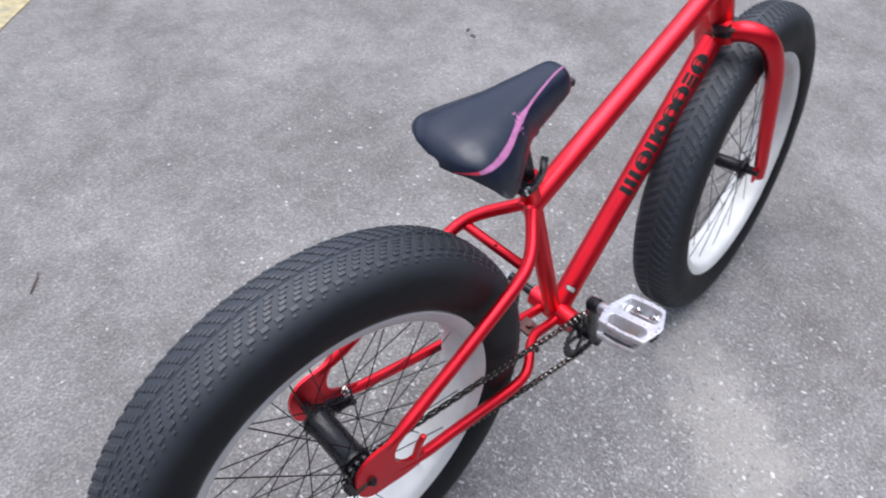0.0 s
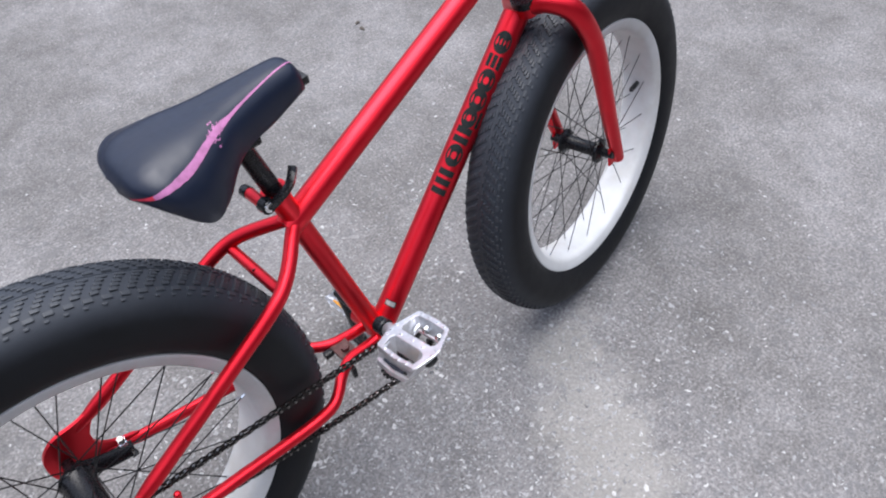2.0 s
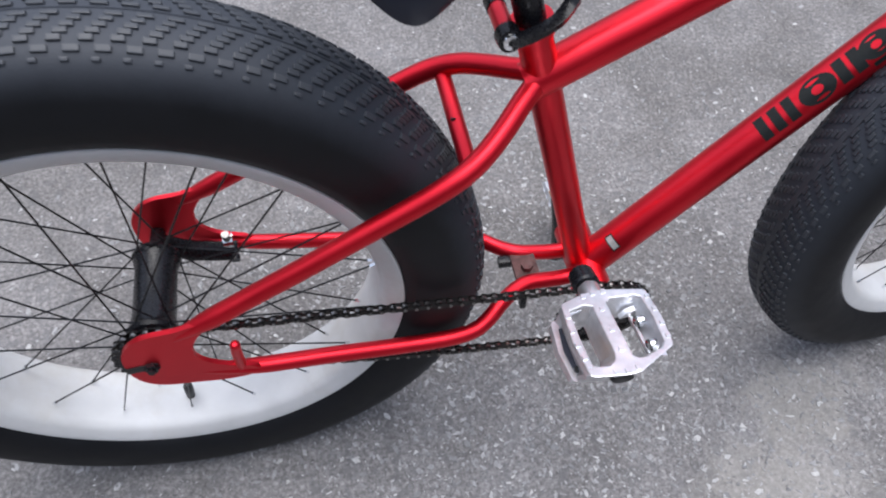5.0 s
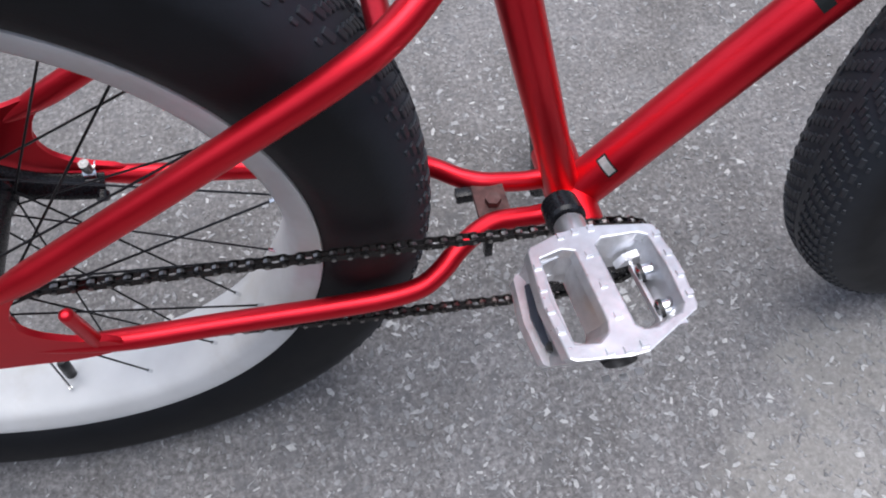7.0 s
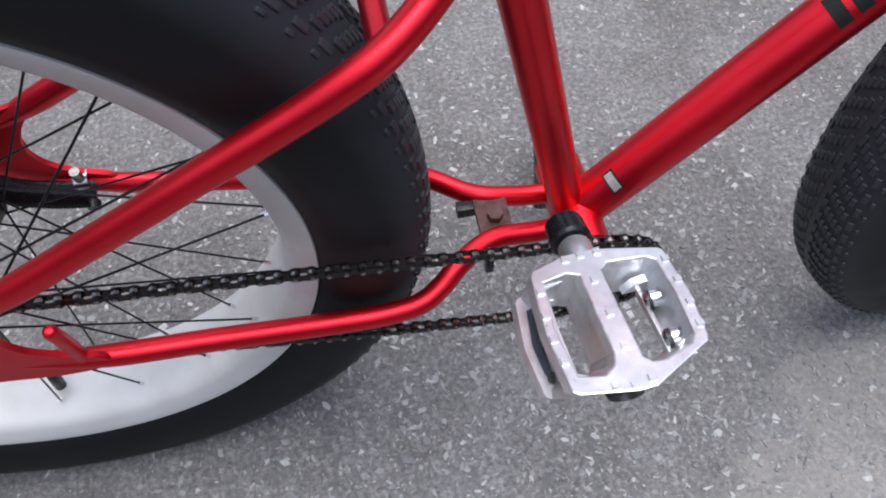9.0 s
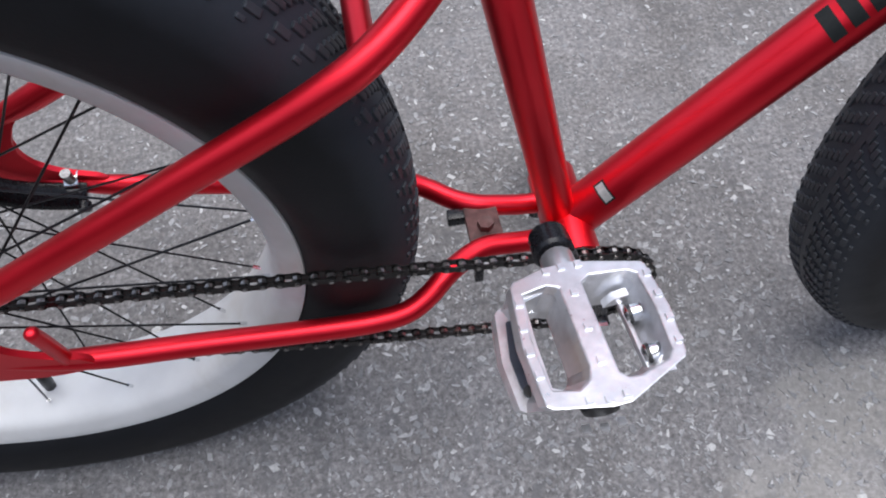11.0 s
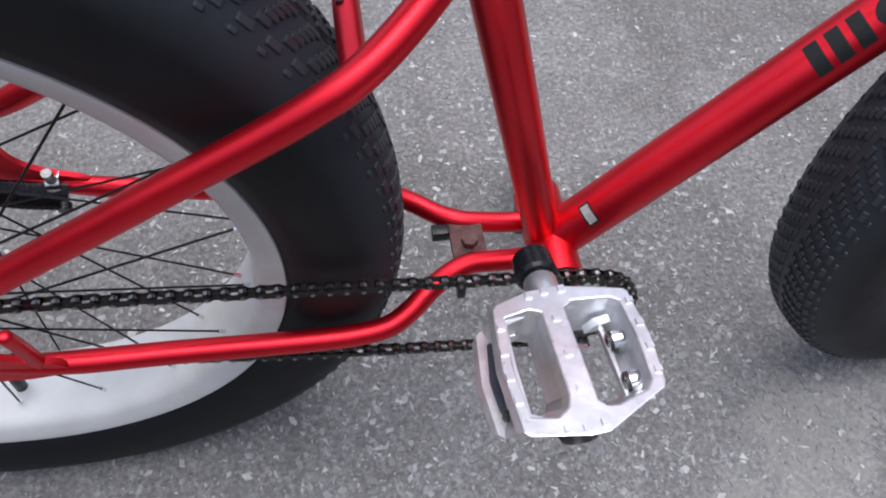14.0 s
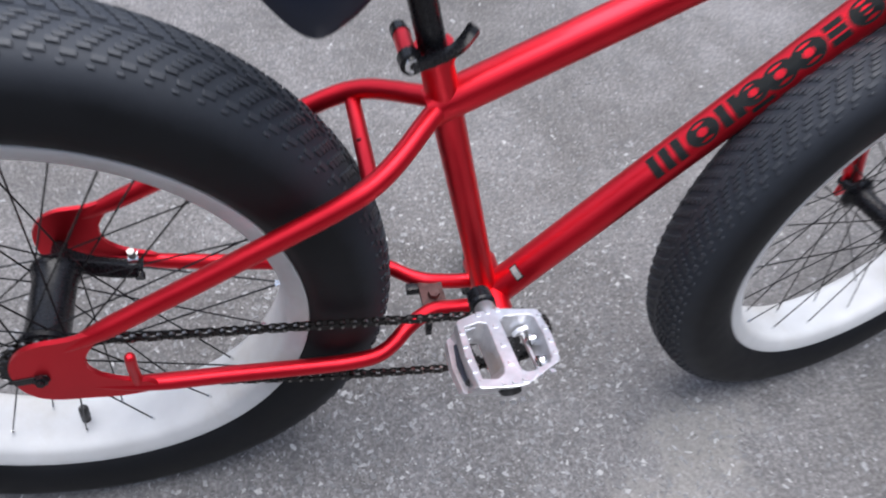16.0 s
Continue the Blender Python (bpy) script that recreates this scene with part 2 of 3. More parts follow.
# plain dark ring, added out of view all round to block low sky light
SKY_BLOCK = mat_simple("dark_sky_block", (0.050, 0.052, 0.050), 0.9, 0, 0.4, 0.8, 0, (0.075, 0.070, 0.065))
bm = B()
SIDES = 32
ring_angles = [2 * math.pi * k / SIDES for k in range(SIDES)]
ring_points = [(9.0 * math.cos(a) + 0.5, 9.0 * math.sin(a), 4.4 - 2.2 * math.sin(a)) for a in ring_angles]
rings = [[bm.verts.new((x * g, y * g, h if top_edge else -0.05)) for x, y, h in ring_points] for g, top_edge in ((1.0, False), (1.0, True), (1.06, True), (1.06, False))]
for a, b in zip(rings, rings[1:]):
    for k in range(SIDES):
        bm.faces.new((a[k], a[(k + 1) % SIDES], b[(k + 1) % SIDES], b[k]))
tagged(part("backdrop", bm, SKY_BLOCK, None, "plain dark ring added out of view to block the low sky", smooth=False), category="wall", kind="structure")

rng = np.random.default_rng(4)


def chips(name, count, x0, x1, y0, y1, small, large, label, bunched=False):
    """Flat, angular stones that stand a little proud of the asphalt."""
    verts, faces = [], []
    for _ in range(count):
        if bunched:
            cx, cy = rng.normal((x0 + x1) / 2, (x1 - x0) / 3.0), rng.normal((y0 + y1) / 2, (y1 - y0) / 3.0)
        else:
            cx, cy = rng.uniform(x0, x1), rng.uniform(y0, y1)
        r = small + (large - small) * rng.random() ** 3.2
        k = int(rng.integers(3, 6))
        ang = np.sort(rng.uniform(0, 2 * math.pi, k)) if rng.random() < 0.5 else np.linspace(0, 2 * math.pi, k, endpoint=False) + rng.uniform(0, 1)
        stretch, turn = rng.uniform(0.22, 0.75), rng.uniform(0, math.pi)
        h = rng.uniform(0.0004, 0.0011)
        base = len(verts)
        tilt = rng.normal(0, 0.12, 2)
        for lift, grow in ((-0.001, 1.12), (h, 0.86)):
            for a in ang:
                u, v = grow * r * math.cos(a), grow * r * stretch * math.sin(a)
                px, py = u * math.cos(turn) - v * math.sin(turn), u * math.sin(turn) + v * math.cos(turn)
                verts.append((cx + px, cy + py, lift + (px * tilt[0] + py * tilt[1] if lift > 0 else 0)))
        faces.append(tuple(range(base + k, base + 2 * k)))
        for j in range(k):
            faces.append((base + j, base + (j + 1) % k, base + k + (j + 1) % k, base + k + j))
    me = bpy.data.meshes.new(name)
    me.from_pydata(verts, [], faces)
    me.materials.append(CHIP)
    return tagged(new(name, me), label, "gravel", kind="stuff")


chips("aggregate", 3500, -0.9, 2.8, -0.95, 2.1, 0.0020, 0.0055, "pale angular stone chips bedded in grey asphalt")
chips("aggregate", 19000, -0.1, 1.10, -0.75, 0.50, 0.0026, 0.0088, "pale angular stone chips bedded in grey asphalt", True)

# a worn yellow line painted across the far corner
YELLOW = mat_simple("worn_yellow_paint", (0.33, 0.285, 0.165), 0.8, 0, 0.35, 40, 0.0004, (0.20, 0.19, 0.175))
bm = B()
block(bm, (4.0, 0.12, 0.004), Matrix.Translation((-0.30, 1.796, 0.0)) @ Matrix.Rotation(math.atan2(0.64, 0.77), 4, "Z") @ Matrix.Translation((0, 0.06, 0.002)))
line_ob = part("road_line", bm, YELLOW, None, "worn yellow painted line on the asphalt", smooth=False)
tagged(line_ob, category="road line", kind="structure")

TWIG = mat_simple("dry_twig", (0.055, 0.035, 0.025), 0.8, 0, 0.3, 200)
LEAF = mat_simple("dry_leaf", (0.060, 0.048, 0.038), 0.8, 0, 0.4, 150)
bm = B()
sweep(bm, glide([(-0.225, 0.955, 0.003), (-0.205, 0.978, 0.006), (-0.195, 0.990, 0.005), (-0.186, 1.012, 0.003)], 4), [0.0022] * 5 + [0.0018] * 4 + [0.0012] * 4, 7)
tagged(part("twig", bm, TWIG, None, "short dark dry twig lying on asphalt"), category="twig")
for lx, ly, turn_by in ((1.385, 1.16, 0.4), (1.372, 1.12, 1.7)):
    bm = B()
    slab(bm, [(-0.012, 0.0), (-0.006, 0.006), (0.004, 0.007), (0.013, 0.001), (0.004, -0.005), (-0.007, -0.004)], -0.0007, 0.0007)
    for v in bm.verts:
        v.co.y += 0.004 * abs(v.co.z) / 0.007 - 0.0025
    leaf = part("leaf", bm, LEAF, None, "small dark dry leaf on asphalt")
    leaf.matrix_world = pose(lx, ly, 0.0033, 90, 0, math.degrees(turn_by))
    tagged(leaf, category="leaf", group="leaves on the asphalt")

# ---- bicycle: from the rear axle, x ahead, y to its left, z up ----
LEAN, AXLE = -5.73, 0.3686
bicycle = tagged(new("bicycle"), "red fat-tyre bicycle with white rims on grey asphalt", "bicycle")
bicycle.matrix_world = pose(0, 0, AXLE, LEAN, 0, 0)
BB = Vector((0.529, -0.001, -0.083))
REAR = Vector((0.0216, -0.0076, 0))
FRONT = Vector((1.0860, -0.0010, -0.0205))
STEER, CAMBER = 8.67, -2.34


def assembly(name, label=""):
    ob = new(name)
    ob.parent = bicycle
    return tagged(ob, label)


def mid(x):
    """The bicycle's middle plane, a little askew to the rear axle's square."""
    return -0.003 + 0.050 * max(0.0, x - 0.5)


def at_mid(x, z, y=0.0):
    return Vector((x, mid(x) + y, z))


def mirrored(pts):
    return [(x, 2 * mid(x) - y, z) for x, y, z in pts]


def thinned(line, r):
    """A tube's radii, drawn in over its last part where it is welded to a plate."""
    n = len(line) - 1
    return [r * (1 - 0.62 * max(0.0, (k / n - 0.90) / 0.10) ** 1.5) for k in range(n + 1)]


# frame tubes
DT0, DT1, DT_R = Vector((0.534, -0.0050, -0.0815)), Vector((0.938, 0.0235, 0.3235)), 0.0222
frame_part = assembly("frame", "satin metallic red steel frame with small paint chips")
part("seat_tube", sweep(B(), [at_mid(0.4300, 0.295), at_mid(0.4737, 0.120), at_mid(0.5246, -0.084)], 0.0165, 28), RED, frame_part)
part("top_tube", sweep(B(), [Vector((0.430, -0.0044, 0.2288)), Vector((0.62, 0.0054, 0.3137)), Vector((0.922, 0.0205, 0.4486))], 0.0195, 28), RED, frame_part)
part("down_tube", sweep(B(), [DT0, DT0.lerp(DT1, 0.5), DT1], DT_R, 28), RED, frame_part)
part("head_tube", sweep(B(), [at_mid(0.952, 0.352), at_mid(0.906, 0.487)], 0.0215, 28), RED, frame_part)
part("bottom_bracket_shell", spin(B(), [(-0.050, 0.0185), (-0.0500, 0.0225), (0.0500, 0.0225), (0.050, 0.0185)], 32), RED, frame_part).location = BB
STAY = [(x, mid(x) - w, z) for x, w, z in ((0.440, 0.006, 0.235), (0.420, 0.025, 0.227), (0.400, 0.045, 0.218), (0.380, 0.062, 0.209), (0.360, 0.073, 0.199), (0.340, 0.078, 0.189), (0.310, 0.081, 0.173), (0.250, 0.084, 0.142), (0.200, 0.086, 0.115), (0.150, 0.087, 0.088), (0.100, 0.089, 0.062), (0.050, 0.091, 0.038))]
CHAINSTAY = [(x, mid(x) - w, z) for x, w, z in ((0.510, 0.020, -0.082), (0.490, 0.021, -0.081), (0.470, 0.022, -0.078), (0.450, 0.024, -0.075), (0.430, 0.033, -0.074), (0.410, 0.048, -0.073), (0.392, 0.063, -0.077), (0.372, 0.073, -0.082), (0.345, 0.078, -0.081), (0.300, 0.080, -0.077), (0.200, 0.084, -0.061), (0.120, 0.088, -0.048), (0.050, 0.091, -0.026))]
for side_pts in (STAY, mirrored(STAY)):
    line = glide(side_pts, 6)
    part("seat_stay", sweep(B(), line, thinned(line, 0.0107), 18), RED, frame_part)
for side_pts in (CHAINSTAY, mirrored(CHAINSTAY)):
    line = glide(side_pts, 6)
    part("chain_stay", sweep(B(), line, thinned(line, 0.0098), 18), RED, frame_part)
part("stay_bridge", sweep(B(), [(0.364, -0.070, 0.193), (0.364, 0.064, 0.193)], 0.0085, 16), RED, frame_part)
# black disc on the bridge, in place of the shade inside a drilled hole
hole = B()
spin(hole, [(-0.001, 0.0026), (0.001, 0.0026)], 12)
hole_ob = part("bridge_hole", hole, PLASTIC, frame_part, "small dark disc standing in for the shade in a drilled hole")
hole_ob.matrix_local = pose(0.3605, -0.008, 0.2005, 65, 0, 0)
DROP = [(-0.004, 0.008), (0.000, 0.028), (0.013, 0.045), (0.032, 0.054), (0.060, 0.056), (0.086, 0.062), (0.091, 0.055), (0.076, 0.036), (0.067, 0.014), (0.073, -0.007), (0.093, -0.024), (0.122, -0.037), (0.124, -0.050), (0.090, -0.054), (0.050, -0.048), (0.026, -0.044), (0.008, -0.034), (-0.002, -0.016)]
looped = glide([(x, 0, z) for x, z in DROP[-2:] + DROP + DROP[:3]], 4)
DROP = [(p.x, p.z) for p in looped[8:8 + 4 * len(DROP)]]
for sgn in (-1, 1):
    bm = slab(B(), DROP, *((-0.0925, -0.0985) if sgn < 0 else (0.0830, 0.0890)))
    bmesh.ops.bevel(bm, geom=[e for e in bm.edges if abs(e.verts[0].co.y - e.verts[1].co.y) < 1e-6], offset=0.0012, segments=2, affect="EDGES")
    part("dropout", bm, RED, frame_part)
# black blocks on the solid dropouts paint the shade of open axle slots
for sgn, y in ((-1, -0.0990), (1, 0.0895)):
    part("axle_slot", block(B(), (0.034, 0.0012, 0.0105), Matrix.Translation((0.012, y, -0.0005)) @ Matrix.Rotation(radians(-4), 4, "Y"), 0.0004), PLASTIC, frame_part, "dark block standing in for the shade in an open axle slot")
part("chain_peg", sweep(B(), [(0.1055, -0.0930, -0.0400), (0.1100, -0.1020, 0.0060), (0.1145, -0.1100, 0.0330), (0.1150, -0.1108, 0.0355), (0.1152, -0.1112, 0.0368)], [0.0058, 0.0056, 0.0054, 0.0044, 0.0022], 14), RED, frame_part)

# head of the frame, fork and front wheel turn together about the steering axis
steer_axis = Vector((-math.cos(radians(71)), 0, math.sin(radians(71))))
turned = Matrix.Translation(FRONT) @ Matrix.Rotation(radians(STEER), 4, "Z") @ Matrix.Rotation(radians(CAMBER), 4, "X")
fork = assembly("fork", "satin metallic red unicrown fork with curved legs")
fork.matrix_local = turned
crown = Vector((-0.142, 0.010, 0.366))
LEG = [(-0.142, -0.004, 0.372), (-0.136, -0.028, 0.376), (-0.12, -0.052, 0.364), (-0.1, -0.066, 0.334), (-0.074, -0.072, 0.282), (-0.05, -0.072, 0.21), (-0.0196, -0.071, 0.104), (0.0066, -0.069, 0.027), (0.026, -0.066, -0.0234)]
for side_pts in (LEG, [(x, -y, z) for x, y, z in LEG]):
    line = glide(side_pts, 6)
    rads = [0.0185 - 0.006 * max(0, (k / (len(line) - 1) - 0.35)) / 0.65 for k in range(len(line))]
    part("fork_leg", sweep(B(), line, rads, 20), RED, fork)
part("crown", sweep(B(), [crown + steer_axis * -0.012, crown + steer_axis * 0.012], 0.0200, 24), RED, fork)
part("headset_cup", sweep(B(), [crown + steer_axis * 0.008, crown + steer_axis * 0.022], 0.0235, 28), BLACK, fork, "black headset cup")
for sgn in (-1, 1):
    part("fork_end", block(B(), (0.026, 0.006, 0.040), Matrix.Translation((0.006, sgn * 0.064, -0.006)), 0.003), RED, fork)


# wheels
TYRE = [(0.0440, 0.2715), (0.0510, 0.2770), (0.0580, 0.2900), (0.0606, 0.3080), (0.0592, 0.3270), (0.0545, 0.3425), (0.0475, 0.3545), (0.0380, 0.3622), (0.0270, 0.3672), (0.0140, 0.3695), (0.0016, 0.3700), (0.0008, 0.3688)]
RIM_OUT = [(0.0465, 0.2740), (0.0487, 0.2728), (0.0488, 0.2702), (0.0472, 0.2660), (0.0436, 0.2560), (0.0390, 0.2500), (0.0300, 0.2474), (0.0180, 0.2464), (0.0, 0.2462)]



def tread_rows():
    """Rows of blocks on one half of the tread: y, radius, tilt, length, width, step along the tyre."""
    return [(0.0062, 0.3700, 2, 0.0125, 0.0052, 0.000), (0.0122, 0.3697, 4, 0.0100, 0.0054, 0.0048), (0.0182, 0.3689, 7, 0.0100, 0.0056, 0.0092), (0.0242, 0.3679, 12, 0.0100, 0.0056, 0.0134), (0.0300, 0.3662, 18, 0.0100, 0.0056, 0.0176), (0.0372, 0.3625, 29, 0.0115, 0.0058, 0.0060), (0.0436, 0.3578, 40, 0.0060, 0.0036, 0.0110)]


def wheel(name, label, hub_half, flange, shell_r, spoke_n, place, near, valve_at, start):
    w = assembly(name, label)
    w.matrix_local = place
    full = [(-y, r) for y, r in TYRE] + [(y, r) for y, r in reversed(TYRE)]
    inner = [(0.040, 0.2760), (-0.040, 0.2760)]
    bm = spin(B(), full + inner, 144, closed=True)
    part("tyre", bm, RUBBER, w, "wide black knobbly tyre, dusty")
    half_in = [(y, r) for y, r in RIM_OUT]
    ring = [(-y, r) for y, r in half_in] + [(y, r) for y, r in reversed(half_in[:-1])]
    back = [(0.0440, 0.2740), (0.0440, 0.2700), (0.0415, 0.2620), (0.0370, 0.2540), (0.0300, 0.2504), (0.0, 0.2490), (-0.0300, 0.2504), (-0.0370, 0.2540), (-0.0415, 0.2620), (-0.0440, 0.2700), (-0.0440, 0.2740)]
    part("rim", spin(B(), ring + back, 120, closed=True), RIM_WHITE, w, "wide white-painted rim, slightly grubby")
    s = flange
    part("hub", spin(B(), [(-hub_half, 0.0045), (-hub_half, 0.0085), (-s - 0.010, 0.0105), (-s - 0.005, 0.026), (-s, 0.0275), (-s + 0.003, 0.026), (-s + 0.009, shell_r + 0.002), (-s + 0.016, shell_r), (s - 0.016, shell_r), (s - 0.009, shell_r + 0.002), (s - 0.003, 0.026), (s, 0.0275), (s + 0.005, 0.026), (s + 0.010, 0.0105), (hub_half, 0.0085), (hub_half, 0.0045)], 40), BLACK, w, "black hub shell with raised flanges")
    per = spoke_n // 2
    for sgn in (-1, 1):
        for k in range(per):
            a_rim = 2 * math.pi * (k + (0.5 if sgn > 0 else 0.0)) / per + start
            lead = radians(62) * (1 if k % 2 else -1)
            a_hub = a_rim + lead
            h = Vector((0.0245 * math.cos(a_hub), sgn * (s + 0.001 * (1 if k % 4 < 2 else -1)), 0.0245 * math.sin(a_hub)))
            e = Vector((0.2466 * math.cos(a_rim), sgn * 0.018, 0.2466 * math.sin(a_rim)))
            part("spoke", sweep(B(), [h, e], 0.00105, 6), SPOKE, w)
            part("nipple", sweep(B(), [e - (e - h).normalized() * 0.007, e], 0.0020, 6), CHROME, w)
    # valve with its black cap, inside the rim
    a = valve_at
    d = Vector((math.cos(a), 0, math.sin(a)))
    part("valve", sweep(B(), [d * 0.2475, d * 0.2390, d * 0.2380, d * 0.2180, d * 0.2140], [0.006, 0.0055, 0.0062, 0.0062, 0.004], 12), PLASTIC, w, "black valve with plastic cap")
    # tread blocks
    per_turn = 108
    rest_v, rest_f = [], []
    for sgn in (-1, 1):
        for y, r, tilt, length, width, step in tread_rows():
            bm = B()
            block(bm, (length, width, 0.0038), None, 0.0011)
            me = bpy.data.meshes.new("tread_block")
            m_local = Matrix.Translation((0, sgn * y, r)) @ Matrix.Rotation(radians(-sgn * tilt), 4, "X")
            bm.transform(m_local)
            bm.to_mesh(me)
            bm.free()
            me.materials.append(TREAD)
            for k in range(per_turn):
                ang = 2 * math.pi * (k + (0.5 if sgn > 0 else 0)) / per_turn - step / 0.37
                turn_m = Matrix.Rotation(ang, 4, "Y")
                mid = (math.degrees(ang) + 180) % 360 - 180
                if sgn * near[2] >= 0 and near[0] <= mid <= near[1]:
                    ob = new("tread_block", me)
                    ob.parent = w
                    ob.matrix_local = turn_m
                else:
                    base = len(rest_v)
                    rest_v += [turn_m @ v.co for v in me.vertices]
                    rest_f += [tuple(base + i for i in p.vertices) for p in me.polygons]
    me = bpy.data.meshes.new("tread")
    me.from_pydata(rest_v, [], rest_f)
    me.materials.append(TREAD)
    tread = new("tread", me)
    tread.parent = w
    tagged(tread, "low black rubber tread blocks", kind="stuff")
    return w


rear_wheel = wheel("rear_wheel", "fat rear wheel with white rim and black spokes", 0.090, 0.050, 0.0232, 36, Matrix.Translation(REAR), (-30, 75, -1), radians(-97), 0.06)
front_wheel = wheel("front_wheel", "fat front wheel with white rim and black spokes", 0.082, 0.044, 0.0150, 36, turned @ Matrix.Diagonal((0.942, 0.86, 0.942, 1)), (-100, 5, -1), radians(4), 0.11)

part("dot", sweep(B(), [(0.2600, -0.0560, -0.1790), (0.2604, -0.0592, -0.1793)], 0.0050, 14), STRIPE_RED, rear_wheel, "small red paint dot")

part("centre_rib", spin(B(), [(-0.0040, 0.3690), (-0.0034, 0.3713), (0.0034, 0.3713), (0.0040, 0.3690)], 144, closed=True), TREAD, front_wheel)

# ---- drive: cog, chainring, chain, cranks, pedals ----
CHAIN_Y, R_RING, R_COG = -0.081, 0.0567, 0.0366


def toothed(bm, r, teeth, y0, y1, bore):
    prof = []
    for k in range(teeth * 4):
        rr = r + (0.0030 if k % 4 in (0, 1) else -0.0022)
        a = 2 * math.pi * k / (teeth * 4)
        prof.append((rr * math.cos(a), rr * math.sin(a)))
    n = len(prof)
    rings = []
    for y in (y0, y1):
        rings.append([bm.verts.new((x, y, z)) for x, z in prof])
        rings.append([bm.verts.new((x / r * bore, y, z / r * bore)) for x, z in prof])
    o0, i0, o1, i1 = rings
    for k in range(n):
        j = (k + 1) % n
        bm.faces.new((o0[k], o0[j], i0[j], i0[k]))
        bm.faces.new((o1[k], i1[k], i1[j], o1[j]))
        bm.faces.new((o0[k], o1[k], o1[j], o0[j]))
        bm.faces.new((i0[k], i0[j], i1[j], i1[k]))
    return bm


drive = assembly("crankset", "black crankset with open chainring")
drive.location = (BB.x, 0, BB.z)
part("chainring", toothed(B(), R_RING, 28, CHAIN_Y - 0.0014, CHAIN_Y + 0.0014, 0.044), BLACK, drive, smooth=False)
arms = B()
for k in range(5):
    a = 2 * math.pi * k / 5 + 0.5
    m = Matrix.Rotation(-a, 4, "Y") @ Matrix.Translation((0.030, CHAIN_Y, 0))
    block(arms, (0.040, 0.004, 0.010), m, 0.0012)
spin(arms, [(CHAIN_Y - 0.006, 0.012), (CHAIN_Y - 0.006, 0.019), (CHAIN_Y + 0.006, 0.019), (CHAIN_Y + 0.006, 0.012)], 24)
part("spider", arms, BLACK, drive)
part("axle", spin(B(), [(-0.118, 0.006), (-0.118, 0.0095), (0.118, 0.0095), (0.118, 0.006)], 20), BLACK, drive)
CRANK_DIR = Vector((-0.0655, 0, 0.171))
LEFT_CRANK = Vector((0.0260, 0, -0.178))
for sgn, d in ((-1, CRANK_DIR), (1, LEFT_CRANK)):
    pts = [(0, sgn * 0.106, 0), (d.x * 0.3, sgn * 0.110, d.z * 0.3), (d.x * 0.8, sgn * 0.128, d.z * 0.8), (d.x, sgn * 0.136, d.z)]
    part("crank_arm", sweep(B(), glide(pts, 5), 0.0125, 16, flat=0.8), BLACK, drive)
    part("crank_eye", sweep(B(), [(d.x, sgn * 0.127, d.z - 0.003), (d.x, sgn * 0.130, d.z - 0.002), (d.x, sgn * 0.1455, d.z + 0.002), (d.x, sgn * 0.1475, d.z + 0.0025)], [0.0095, 0.0128, 0.0136, 0.0118], 20), BLACK, drive)
    part("crank_bolt", sweep(B(), [(0, sgn * 0.114, 0), (0, sgn * 0.122, 0)], 0.0085, 6), CHROME, drive)

chain = assembly("chain", "dark oiled bicycle chain with bright pin heads")
chain.location = (0, CHAIN_Y, 0)


def chain_path():
    """Closed chain line round cog and ring, as points one pitch apart."""
    c0, c1 = Vector((REAR.x, REAR.z)), Vector((BB.x, BB.z))
    d = c1 - c0
    base = math.atan2(d.y, d.x)
    off = math.acos((R_COG - R_RING) / d.length)
    up, dn = base + off, base - off
    fine = []
    for k in range(200):
        t = k / 200
        fine.append(c0 + R_COG * Vector((math.cos(up), math.sin(up))) + (c1 + R_RING * Vector((math.cos(up), math.sin(up))) - c0 - R_COG * Vector((math.cos(up), math.sin(up)))) * t)
    for k in range(120):
        a = up + (dn - up) * k / 120
        fine.append(c1 + R_RING * Vector((math.cos(a), math.sin(a))))
    lo0, lo1 = c1 + R_RING * Vector((math.cos(dn), math.sin(dn))), c0 + R_COG * Vector((math.cos(dn), math.sin(dn)))
    for k in range(200):
        t = k / 200
        fine.append(lo0 + (lo1 - lo0) * t - Vector((0, 0.010 * math.sin(math.pi * t))))
    for k in range(120):
        a = dn + (up - 2 * math.pi - dn) * k / 120
        fine.append(c0 + R_COG * Vector((math.cos(a), math.sin(a))))
    fine.append(fine[0])
    run = [0.0]
    for a, b in zip(fine, fine[1:]):
        run.append(run[-1] + (b - a).length)
    count = 2 * round(run[-1] / 0.0127 / 2)
    out = []
    for k in range(count):
        s = run[-1] * k / count
        i = max(j for j in range(len(run)) if run[j] <= s)
        i = min(i, len(fine) - 2)
        out.append(fine[i] + (fine[i + 1] - fine[i]) * ((s - run[i]) / max(1e-9, run[i + 1] - run[i])))
    return out


def link_mesh(outer):
    bm = B()
    ys = (0.0040, 0.0030) if outer else (0.0028, 0.0018)
    outline = []
    for x0, a0 in ((0.00635, -90), (-0.00635, 90)):
        for k in range(7):
            a = radians(a0 + 30 * k)
            outline.append((x0 + 0.0041 * math.cos(a), 0.0041 * math.sin(a)))
        # waist
        outline.append((0.0, 0.0031 if a0 < 0 else -0.0031))
    for sgn in (-1, 1):
        slab(bm, outline, sgn * ys[0], sgn * ys[1])
    for x0 in (-0.00635, 0.00635):
        m = Matrix.Translation((x0, 0, 0))
